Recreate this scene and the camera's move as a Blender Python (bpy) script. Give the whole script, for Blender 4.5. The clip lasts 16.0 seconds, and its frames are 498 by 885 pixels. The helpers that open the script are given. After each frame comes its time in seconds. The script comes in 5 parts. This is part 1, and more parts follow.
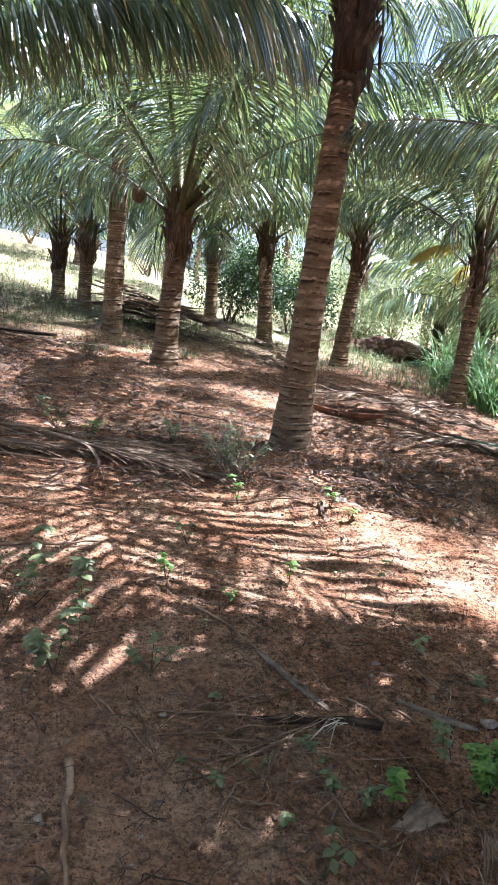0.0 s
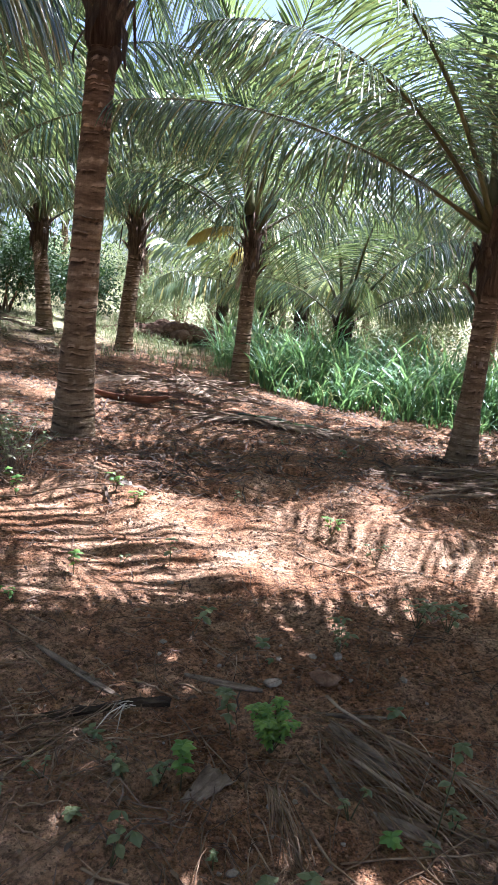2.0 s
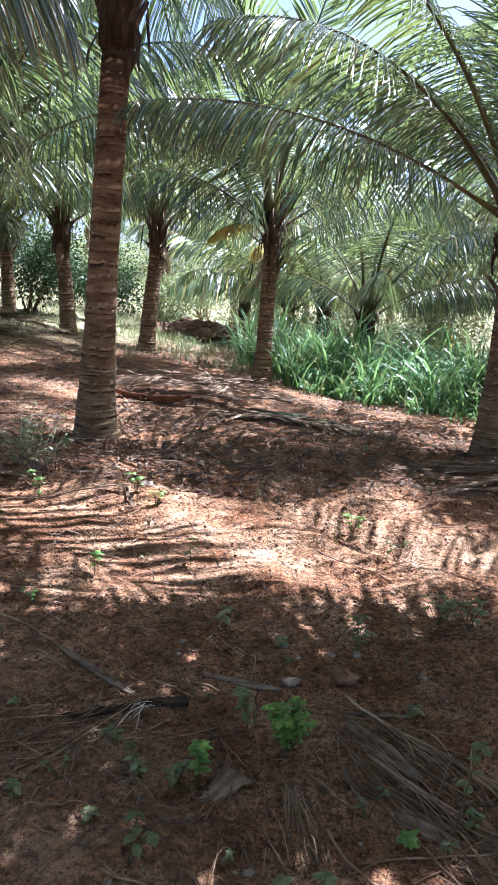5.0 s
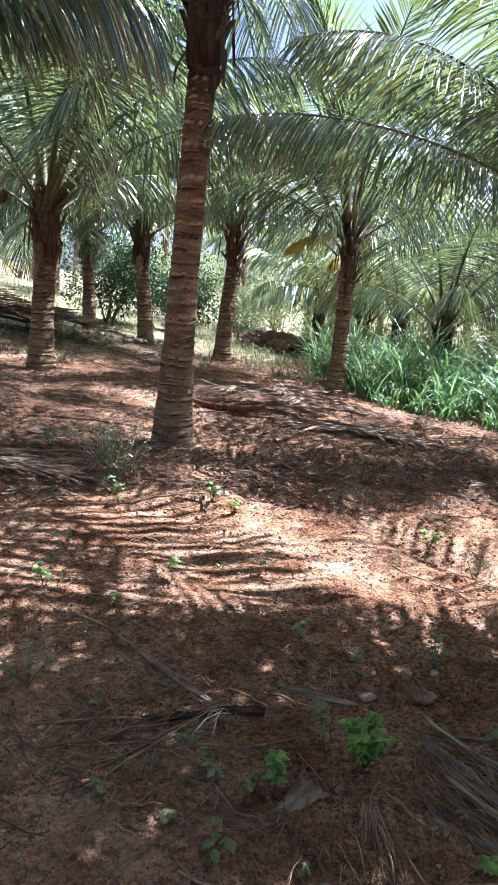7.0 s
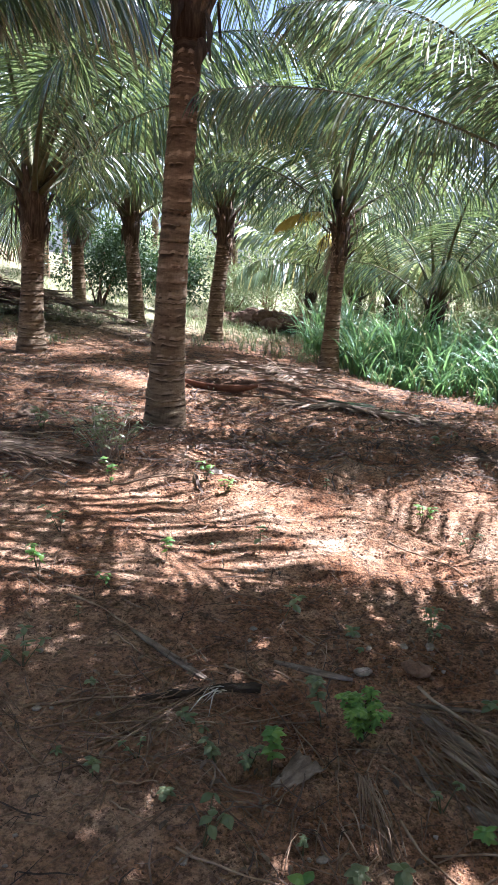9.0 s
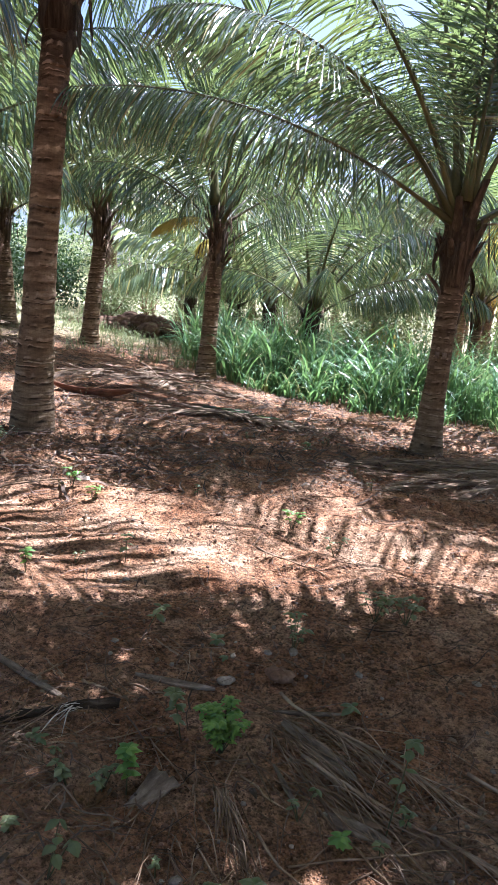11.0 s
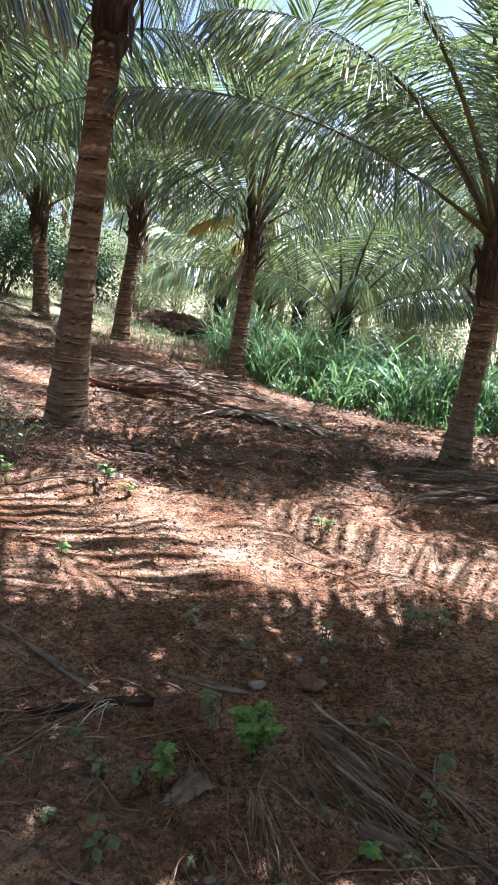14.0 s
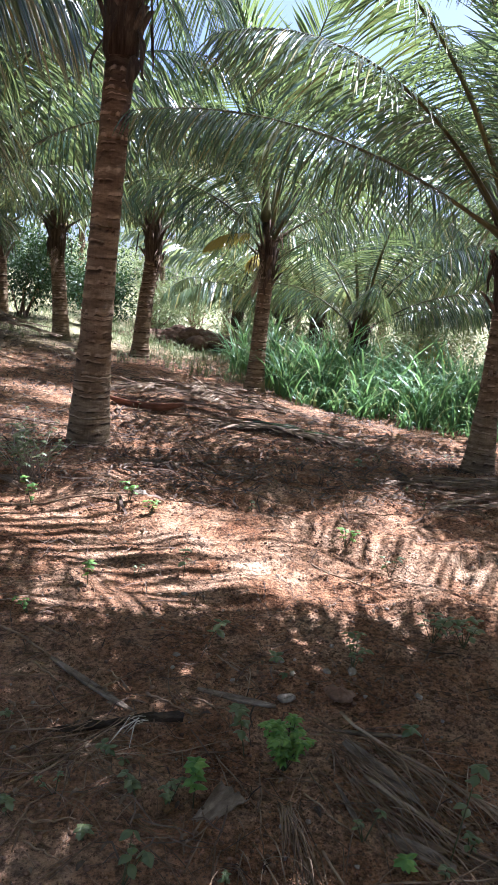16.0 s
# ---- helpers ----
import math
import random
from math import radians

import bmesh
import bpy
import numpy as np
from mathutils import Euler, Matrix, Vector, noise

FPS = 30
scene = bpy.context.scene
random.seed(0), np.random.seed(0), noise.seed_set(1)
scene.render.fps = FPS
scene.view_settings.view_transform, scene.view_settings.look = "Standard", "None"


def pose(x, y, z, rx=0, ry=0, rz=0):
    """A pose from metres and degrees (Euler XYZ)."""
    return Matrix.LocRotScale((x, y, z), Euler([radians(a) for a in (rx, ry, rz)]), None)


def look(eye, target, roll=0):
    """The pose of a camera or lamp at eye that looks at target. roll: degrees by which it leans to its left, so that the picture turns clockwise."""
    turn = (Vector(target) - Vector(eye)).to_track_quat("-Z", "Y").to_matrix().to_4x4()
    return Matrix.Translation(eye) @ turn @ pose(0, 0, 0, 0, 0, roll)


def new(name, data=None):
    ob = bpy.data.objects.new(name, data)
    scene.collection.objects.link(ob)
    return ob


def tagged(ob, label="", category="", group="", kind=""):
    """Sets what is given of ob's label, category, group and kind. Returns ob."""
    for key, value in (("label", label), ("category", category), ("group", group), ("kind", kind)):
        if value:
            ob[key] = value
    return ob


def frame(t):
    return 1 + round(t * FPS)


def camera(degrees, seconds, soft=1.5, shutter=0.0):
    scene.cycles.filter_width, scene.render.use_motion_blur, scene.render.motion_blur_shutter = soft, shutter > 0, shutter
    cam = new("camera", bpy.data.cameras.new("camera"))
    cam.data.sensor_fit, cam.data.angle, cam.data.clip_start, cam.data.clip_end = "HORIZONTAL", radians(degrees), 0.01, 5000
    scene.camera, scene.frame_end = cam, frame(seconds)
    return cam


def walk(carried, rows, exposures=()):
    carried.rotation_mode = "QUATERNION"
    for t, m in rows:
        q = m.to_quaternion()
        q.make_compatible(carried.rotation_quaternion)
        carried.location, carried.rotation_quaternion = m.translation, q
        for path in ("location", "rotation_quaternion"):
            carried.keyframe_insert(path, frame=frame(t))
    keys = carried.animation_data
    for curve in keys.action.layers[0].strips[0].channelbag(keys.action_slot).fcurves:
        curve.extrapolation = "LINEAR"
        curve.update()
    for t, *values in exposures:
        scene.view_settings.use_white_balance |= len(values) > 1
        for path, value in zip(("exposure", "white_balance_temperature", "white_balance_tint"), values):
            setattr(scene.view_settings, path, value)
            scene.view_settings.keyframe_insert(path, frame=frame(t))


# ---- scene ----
cam = camera(36.81, 16.0, soft=0.5)
PATH = [  # seconds, eye x, y, z, yaw, pitch, roll (degrees)
    (0.0, -0.121, 0.032, 1.518, 0.06, -11.82, 5.71),
    (0.5, -0.087, 0.070, 1.489, -5.45, -11.55, 5.79),
    (1.0, -0.071, 0.028, 1.508, -8.86, -12.23, 5.64),
    (1.5, -0.036, 0.033, 1.502, -10.33, -11.00, 4.47),
    (2.0, -0.012, 0.054, 1.492, -15.68, -11.49, 4.60),
    (2.5, 0.011, 0.034, 1.501, -18.82, -12.25, 4.42),
    (3.0, 0.022, 0.016, 1.504, -17.33, -11.22, 3.97),
    (3.2, 0.009, 0.020, 1.502, -16.07, -10.59, 4.24),
    (5.3, 0.034, 0.041, 1.513, -13.15, -12.01, 3.20),
    (5.5, 0.024, 0.034, 1.514, -12.58, -11.37, 3.40),
    (6.0, -0.008, 0.032, 1.519, -10.49, -12.07, 3.63),
    (6.5, -0.021, 0.032, 1.521, -7.45, -13.05, 3.30),
    (7.0, -0.015, 0.028, 1.519, -8.15, -11.44, 3.37),
    (7.5, -0.011, 0.024, 1.517, -8.86, -11.78, 3.44),
    (8.0, -0.018, 0.041, 1.514, -8.78, -13.38, 3.72),
    (8.5, -0.014, 0.035, 1.513, -9.15, -13.88, 3.64),
    (9.0, -0.001, 0.050, 1.500, -8.66, -12.90, 2.47),
    (9.5, 0.035, 0.060, 1.491, -11.62, -13.43, 2.11),
    (10.0, 0.087, 0.056, 1.491, -15.08, -10.28, 2.69),
    (10.2, 0.108, 0.061, 1.490, -16.36, -10.69, 3.27),
    (12.3, 0.028, 0.122, 1.480, -19.68, -16.21, 6.48),
    (12.5, 0.031, 0.121, 1.476, -21.37, -17.56, 7.56),
    (13.0, 0.030, 0.077, 1.511, -21.11, -13.71, 6.45),
    (13.5, 0.005, 0.075, 1.521, -18.35, -11.40, 7.10),
    (14.0, -0.006, 0.088, 1.514, -16.26, -12.04, 6.81),
    (14.5, 0.013, 0.082, 1.520, -16.19, -10.44, 5.45),
    (15.0, 0.014, 0.086, 1.516, -15.68, -9.99, 5.17),
    (15.5, 0.011, 0.077, 1.516, -15.22, -10.89, 5.11),
    (16.0, -0.010, 0.073, 1.521, -14.50, -11.23, 4.70),
]


def gaze(x, y, z, yaw, pitch, roll):
    """A camera pose from its eye and its yaw (to the left of +y), pitch (up) and roll."""
    yaw, pitch = radians(yaw), radians(pitch)
    ahead = Vector((-math.sin(yaw) * math.cos(pitch), math.cos(yaw) * math.cos(pitch), math.sin(pitch)))
    return look((x, y, z), Vector((x, y, z)) + ahead, roll)


walk(cam, [(t, gaze(*row)) for t, *row in PATH], [(0.0, 3.06, 5300, 16.0), (1.2, 2.9, 5300, 16.0), (2.5, 2.74, 5250, 16.0), (6.0, 2.72, 5250, 16.0), (8.5, 2.76, 5250, 16.0), (10.0, 2.68, 5250, 16.0), (13.0, 2.68, 5250, 16.0), (15.0, 2.55, 5250, 16.0), (16.0, 2.57, 5250, 16.0)])

# ---- daylight ----
SUN_ELEVATION, SUN_AZIMUTH = 62.0, 72.0  # degrees; the azimuth clockwise from +y
world = bpy.data.worlds.new("sky")
scene.world = world
world.use_nodes = True
sky = world.node_tree.nodes.new("ShaderNodeTexSky")
sky.sky_type, sky.sun_disc = "NISHITA", False
sky.sun_elevation, sky.sun_rotation = radians(SUN_ELEVATION), radians(SUN_AZIMUTH)
sky.dust_density, sky.air_density, sky.ozone_density = 3.2, 0.6, 0.3
world.node_tree.links.new(sky.outputs[0], world.node_tree.nodes["Background"].inputs[0])
world.node_tree.nodes["Background"].inputs[1].default_value = 0.055
sun = new("sun", bpy.data.lights.new("sun", "SUN"))
sun.data.energy, sun.data.angle, sun.data.color = 5.0, radians(0.55), (1.0, 0.965, 0.91)
_el, _az = radians(SUN_ELEVATION), radians(SUN_AZIMUTH)
SUN_WAY = Vector((math.sin(_az) * math.cos(_el), math.cos(_az) * math.cos(_el), math.sin(_el)))
sun.matrix_world = look(SUN_WAY * 50, (0, 0, 0))


# ---- materials ----
def material(name):
    m = bpy.data.materials.new(name)
    m.use_nodes = True
    return m, m.node_tree.nodes, m.node_tree.links, m.node_tree.nodes["Principled BSDF"]


def noise_node(nodes, links, coords, scale, detail=5.0, rough=0.6):
    n = nodes.new("ShaderNodeTexNoise")
    n.inputs["Scale"].default_value, n.inputs["Detail"].default_value, n.inputs["Roughness"].default_value = scale, detail, rough
    links.new(coords, n.inputs["Vector"])
    return n.outputs["Fac"]


def ramp_node(nodes, links, fac, stops):
    r = nodes.new("ShaderNodeValToRGB")
    while len(r.color_ramp.elements) < len(stops):
        r.color_ramp.elements.new(0.5)
    for e, (at, col) in zip(r.color_ramp.elements, stops):
        e.position, e.color = at, (*col, 1)
    links.new(fac, r.inputs[0])
    return r.outputs[0]


def mix_node(nodes, links, fac, a, b, blend="MIX"):
    m = nodes.new("ShaderNodeMix")
    m.data_type, m.blend_type = "RGBA", blend
    for value, socket in ((fac, m.inputs[0]), (a, m.inputs[6]), (b, m.inputs[7])):
        if isinstance(value, (int, float)):
            socket.default_value = value
        elif isinstance(value, tuple):
            socket.default_value = (*value, 1)
        else:
            links.new(value, socket)
    return m.outputs[2]


def bump_node(nodes, links, height, strength, distance, shader):
    b = nodes.new("ShaderNodeBump")
    b.inputs["Strength"].default_value, b.inputs["Distance"].default_value = strength, distance
    links.new(height, b.inputs["Height"])
    links.new(b.outputs[0], shader.inputs["Normal"])


def grainy(name, dark, mid, light, scale=8.0, fine=60.0, rough=0.9, bump=0.4, depth=0.01, stretch=(1, 1, 1), vary=0.25, island=False):
    """A matt surface with broad patches, fine grain and relief, slightly different on every piece."""
    m, nodes, links, p = material(name)
    tc, mp = nodes.new("ShaderNodeTexCoord"), nodes.new("ShaderNodeMapping")
    mp.inputs["Scale"].default_value = stretch
    links.new(tc.outputs["Object"], mp.inputs["Vector"])
    broad = noise_node(nodes, links, mp.outputs[0], scale)
    grain = noise_node(nodes, links, mp.outputs[0], fine, 4.0, 0.7)
    col = ramp_node(nodes, links, broad, [(0.3, dark), (0.5, mid), (0.7, light)])
    col = mix_node(nodes, links, 0.55, col, ramp_node(nodes, links, grain, [(0.3, (0.35, 0.35, 0.35)), (0.7, (1.0, 1.0, 1.0))]), "MULTIPLY")
    if island:
        rnd = nodes.new("ShaderNodeNewGeometry").outputs["Random Per Island"]
    else:
        rnd = nodes.new("ShaderNodeObjectInfo").outputs["Random"]
    tone = ramp_node(nodes, links, rnd, [(0.0, (1 - vary,) * 3), (1.0, (1.0, 1.0, 1.0))])
    col = mix_node(nodes, links, 1.0, col, tone, "MULTIPLY")
    links.new(col, p.inputs["Base Color"])
    p.inputs["Roughness"].default_value = rough
    p.inputs["Specular IOR Level"].default_value = 0.25
    bump_node(nodes, links, grain, bump, depth, p)
    return m


def leafy(name, dark, light, through_col, rough=0.4, thin=0.35, tip=None, shine=0.5):
    """A leaf: gloss on top of diffuse green, and light that comes through it."""
    m, nodes, links, p = material(name)
    geo, info, tc = nodes.new("ShaderNodeNewGeometry"), nodes.new("ShaderNodeObjectInfo"), nodes.new("ShaderNodeTexCoord")
    col = ramp_node(nodes, links, geo.outputs["Random Per Island"], [(0.0, dark), (1.0, light)])
    patch = noise_node(nodes, links, tc.outputs["Object"], 2.5, 3.0)
    col = mix_node(nodes, links, 0.6, col, ramp_node(nodes, links, patch, [(0.3, (0.6, 0.62, 0.6)), (0.7, (1.0, 1.0, 0.9))]), "MULTIPLY")
    if tip:
        worn = ramp_node(nodes, links, geo.outputs["Random Per Island"], [(0.86, (0.0,) * 3), (0.9, (1.0,) * 3)])
        col = mix_node(nodes, links, worn, col, tip)
    col = mix_node(nodes, links, 1.0, col, ramp_node(nodes, links, info.outputs["Random"], [(0.0, (0.75, 0.8, 0.7)), (1.0, (1.1, 1.05, 1.0))]), "MULTIPLY")
    links.new(col, p.inputs["Base Color"])
    p.inputs["Roughness"].default_value = rough
    p.inputs["Specular IOR Level"].default_value = shine
    if shine >= 1.0:  # the waxy bloom of a palm leaf
        p.inputs["Coat Weight"].default_value, p.inputs["Coat Roughness"].default_value = 0.55, 0.24
    tr, mix = nodes.new("ShaderNodeBsdfTranslucent"), nodes.new("ShaderNodeMixShader")
    tr.inputs[0].default_value = (*through_col, 1)
    mix.inputs[0].default_value = thin
    links.new(p.outputs[0], mix.inputs[1])
    links.new(tr.outputs[0], mix.inputs[2])
    links.new(mix.outputs[0], nodes["Material Output"].inputs[0])
    return m


def soil_material():
    """Red sandy loam: pale dry crust, darker damp patches, lump hollows with their shading put into the colour, grit,
    and bleached crumbs; farther out a green-straw cover of weeds.
    """
    m, nodes, links, p = material("red_soil")
    tc = nodes.new("ShaderNodeTexCoord")
    co = tc.outputs["Object"]
    broad = noise_node(nodes, links, co, 0.5, 5.0, 0.6)
    mid = noise_node(nodes, links, co, 3.5, 6.0, 0.65)
    fine = noise_node(nodes, links, co, 45.0, 5.0, 0.75)
    grit = noise_node(nodes, links, co, 160.0, 2.0, 0.6)
    col = ramp_node(nodes, links, mid, [(0.34, (0.178, 0.078, 0.036)), (0.48, (0.33, 0.175, 0.098)), (0.66, (0.475, 0.315, 0.21))])
    col = mix_node(nodes, links, ramp_node(nodes, links, broad, [(0.42, (0,) * 3), (0.62, (0.45,) * 3)]), col, (0.24, 0.118, 0.065))
    # low spots of the relief get a darker colour, as painted shading
    col = mix_node(nodes, links, 0.85, col, ramp_node(nodes, links, fine, [(0.37, (0.16, 0.135, 0.12)), (0.55, (1.24, 1.21, 1.15))]), "MULTIPLY")
    lumps = noise_node(nodes, links, co, 17.0, 4.0, 0.7)
    col = mix_node(nodes, links, 0.8, col, ramp_node(nodes, links, lumps, [(0.34, (0.22, 0.2, 0.18)), (0.46, (0.95, 0.94, 0.93)), (0.66, (1.3, 1.28, 1.24))]), "MULTIPLY")
    speck = noise_node(nodes, links, co, 110.0, 3.0, 0.7)
    col = mix_node(nodes, links, 0.5, col, ramp_node(nodes, links, speck, [(0.38, (0.22, 0.2, 0.19)), (0.5, (1.0,) * 3)]), "MULTIPLY")
    # a trodden way of paler, greyer earth
    spot = nodes.new("ShaderNodeSeparateXYZ")
    links.new(co, spot.inputs[0])
    rim = nodes.new("ShaderNodeMath")
    rim.operation = "MULTIPLY_ADD"
    links.new(noise_node(nodes, links, co, 1.6, 5.0, 0.65), rim.inputs[0])
    rim.inputs[1].default_value = 1.6
    links.new(spot.outputs["X"], rim.inputs[2])
    inside, short = nodes.new("ShaderNodeMapRange"), nodes.new("ShaderNodeMapRange")
    inside.inputs["From Min"].default_value, inside.inputs["From Max"].default_value = 1.3, 0.6
    links.new(rim.outputs[0], inside.inputs["Value"])
    short.inputs["From Min"].default_value, short.inputs["From Max"].default_value, short.inputs["To Max"].default_value = 3.3, 2.5, 0.25
    links.new(spot.outputs["Y"], short.inputs["Value"])
    worn = nodes.new("ShaderNodeMath")
    worn.operation = "MULTIPLY"
    links.new(inside.outputs[0], worn.inputs[0])
    links.new(short.outputs[0], worn.inputs[1])
    col = mix_node(nodes, links, worn.outputs[0], col, mix_node(nodes, links, 0.6, (0.42, 0.28, 0.19), ramp_node(nodes, links, fine, [(0.36, (0.55, 0.5, 0.47)), (0.6, (1.1,) * 3)]), "MULTIPLY"))
    col = mix_node(nodes, links, ramp_node(nodes, links, grit, [(0.68, (0,) * 3), (0.74, (0.7,) * 3)]), col, (0.42, 0.3, 0.22))
    # weeds and straw take over on the slope behind the palms and out on the open field
    sep = nodes.new("ShaderNodeSeparateXYZ")
    links.new(co, sep.inputs[0])
    edge = nodes.new("ShaderNodeMath")
    edge.operation = "MULTIPLY_ADD"
    links.new(sep.outputs["X"], edge.inputs[0])
    edge.inputs[1].default_value = -0.55
    links.new(sep.outputs["Y"], edge.inputs[2])
    ragged = nodes.new("ShaderNodeMath")
    ragged.operation = "MULTIPLY_ADD"
    links.new(noise_node(nodes, links, co, 0.9, 6.0, 0.7), ragged.inputs[0])
    ragged.inputs[1].default_value = 5.0
    links.new(edge.outputs[0], ragged.inputs[2])
    cover = nodes.new("ShaderNodeMapRange")
    cover.inputs["From Min"].default_value, cover.inputs["From Max"].default_value = 14.5, 18.0
    links.new(ragged.outputs[0], cover.inputs["Value"])
    straw = ramp_node(nodes, links, noise_node(nodes, links, co, 9.0, 5.0, 0.7), [(0.3, (0.1, 0.11, 0.05)), (0.5, (0.22, 0.19, 0.1)), (0.7, (0.36, 0.3, 0.19))])
    col = mix_node(nodes, links, cover.outputs[0], col, straw)
    links.new(col, p.inputs["Base Color"])
    p.inputs["Roughness"].default_value = 0.95
    p.inputs["Specular IOR Level"].default_value = 0.15
    add = nodes.new("ShaderNodeMath")
    add.operation = "MULTIPLY_ADD"
    links.new(mid, add.inputs[0])
    add.inputs[1].default_value = 2.0
    rise = nodes.new("ShaderNodeMath")
    rise.operation = "MULTIPLY_ADD"
    links.new(lumps, rise.inputs[0])
    rise.inputs[1].default_value = 1.3
    links.new(fine, rise.inputs[2])
    links.new(rise.outputs[0], add.inputs[2])
    bump_node(nodes, links, add.outputs[0], 1.0, 0.035, p)
    return m


def bark_material():
    """Palm bark: tan and grey fibre, ragged dark cracks that run round the stem, pale worn lips with dirt and shade
    coloured in beneath, and blotches.
    """
    m, nodes, links, p = material("palm_bark")
    tc, round_, along = nodes.new("ShaderNodeTexCoord"), nodes.new("ShaderNodeMapping"), nodes.new("ShaderNodeMapping")
    round_.inputs["Scale"].default_value, along.inputs["Scale"].default_value = (1.0, 1.0, 4.5), (9.0, 9.0, 1.2)
    for mp in (round_, along):
        links.new(tc.outputs["Object"], mp.inputs["Vector"])
    bands = noise_node(nodes, links, round_.outputs[0], 3.2, 6.0, 0.7)
    cracks = noise_node(nodes, links, round_.outputs[0], 7.0, 8.0, 0.75)
    fibre = noise_node(nodes, links, along.outputs[0], 9.0, 4.0, 0.7)
    blotch = noise_node(nodes, links, tc.outputs["Object"], 2.3, 4.0, 0.6)
    # stem darkens towards the crown: younger bark, and the crown's shade in the colour
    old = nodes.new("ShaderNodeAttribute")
    old.attribute_name = "age_shade"
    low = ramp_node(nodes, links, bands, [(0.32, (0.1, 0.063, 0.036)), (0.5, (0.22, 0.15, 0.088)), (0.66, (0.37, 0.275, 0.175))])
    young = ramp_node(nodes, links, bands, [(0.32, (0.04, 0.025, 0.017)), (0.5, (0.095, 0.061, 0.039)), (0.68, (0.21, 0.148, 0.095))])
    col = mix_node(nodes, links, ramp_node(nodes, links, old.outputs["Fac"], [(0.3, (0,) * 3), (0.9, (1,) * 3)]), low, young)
    col = mix_node(nodes, links, ramp_node(nodes, links, blotch, [(0.5, (0,) * 3), (0.68, (0.45,) * 3)]), col, (0.24, 0.175, 0.12))
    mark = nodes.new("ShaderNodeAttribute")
    mark.attribute_name = "scar_shade"
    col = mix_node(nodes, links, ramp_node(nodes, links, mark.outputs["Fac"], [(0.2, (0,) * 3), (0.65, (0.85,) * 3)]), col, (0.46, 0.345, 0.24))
    # the line under each lip is darkened: dirt, and shade put into the colour
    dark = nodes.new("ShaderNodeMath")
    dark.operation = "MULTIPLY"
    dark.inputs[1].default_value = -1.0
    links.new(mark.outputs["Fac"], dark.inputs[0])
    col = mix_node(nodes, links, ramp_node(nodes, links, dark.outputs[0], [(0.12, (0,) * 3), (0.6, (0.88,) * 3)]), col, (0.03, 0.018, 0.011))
    col = mix_node(nodes, links, 0.8, col, ramp_node(nodes, links, cracks, [(0.36, (0.2, 0.15, 0.12)), (0.43, (0.85, 0.83, 0.8)), (0.6, (1.0,) * 3)]), "MULTIPLY")
    col = mix_node(nodes, links, 0.5, col, ramp_node(nodes, links, fibre, [(0.3, (0.5, 0.48, 0.46)), (0.65, (1.0,) * 3)]), "MULTIPLY")
    links.new(col, p.inputs["Base Color"])
    p.inputs["Roughness"].default_value = 0.9
    p.inputs["Specular IOR Level"].default_value = 0.2
    bump_node(nodes, links, cracks, 0.9, 0.02, p)
    return m


SOIL = soil_material()
BARK = bark_material()
BOOT = grainy("old_leaf_base", (0.045, 0.03, 0.02), (0.125, 0.083, 0.054), (0.27, 0.195, 0.13), 6.0, 50.0, 0.9, 0.5, 0.01, (3, 3, 0.6), 0.5)
FIBRE = grainy("palm_fibre", (0.035, 0.023, 0.015), (0.1, 0.066, 0.043), (0.22, 0.155, 0.1), 9.0, 90.0, 0.95, 0.7, 0.01, (4, 4, 0.4), 0.4)
STALK = grainy("frond_stalk", (0.07, 0.065, 0.03), (0.13, 0.125, 0.05), (0.22, 0.2, 0.085), 3.0, 60.0, 0.5, 0.15, 0.004, (1, 1, 1), 0.4)
GREY = grainy("weathered_sheath", (0.11, 0.076, 0.052), (0.23, 0.165, 0.118), (0.38, 0.295, 0.225), 14.0, 70.0, 0.85, 0.7, 0.006, (1, 3, 1), 0.3)
DRY = grainy("dry_frond", (0.13, 0.082, 0.055), (0.33, 0.216, 0.14), (0.56, 0.42, 0.3), 4.0, 50.0, 0.85, 0.3, 0.004, (1, 1, 1), 0.4, True)
LITTER = grainy("leaf_litter_strip", (0.06, 0.036, 0.024), (0.15, 0.09, 0.062), (0.32, 0.23, 0.17), 1.5, 50.0, 0.85, 0.3, 0.004, (1, 1, 1), 0.75, True)
TWIG = grainy("dead_wood", (0.09, 0.054, 0.034), (0.3, 0.183, 0.107), (0.58, 0.41, 0.275), 5.0, 60.0, 0.9, 0.5, 0.004, (1, 1, 1), 0.45, True)
STONE = grainy("pale_stone", (0.25, 0.18, 0.13), (0.38, 0.3, 0.23), (0.52, 0.45, 0.37), 12.0, 90.0, 0.85, 0.5, 0.004, (1, 1, 1), 0.4, True)
CLOD = grainy("soil_clod", (0.16, 0.08, 0.045), (0.3, 0.165, 0.1), (0.46, 0.28, 0.18), 12.0, 90.0, 0.95, 0.6, 0.006, (1, 1, 1), 0.6, True)
RUST = grainy("rust_brown_sheath", (0.09, 0.035, 0.02), (0.2, 0.085, 0.045), (0.33, 0.16, 0.095), 7.0, 60.0, 0.75, 0.4, 0.005, (1, 3, 1), 0.2)
DARK_SOIL = grainy("turned_earth", (0.08, 0.042, 0.027), (0.16, 0.088, 0.055), (0.25, 0.15, 0.1), 5.0, 40.0, 0.95, 0.6, 0.02)
CHAR = grainy("rotten_wood", (0.02, 0.012, 0.008), (0.06, 0.038, 0.025), (0.14, 0.095, 0.064), 9.0, 70.0, 0.9, 0.8, 0.01, (1, 4, 4), 0.2)
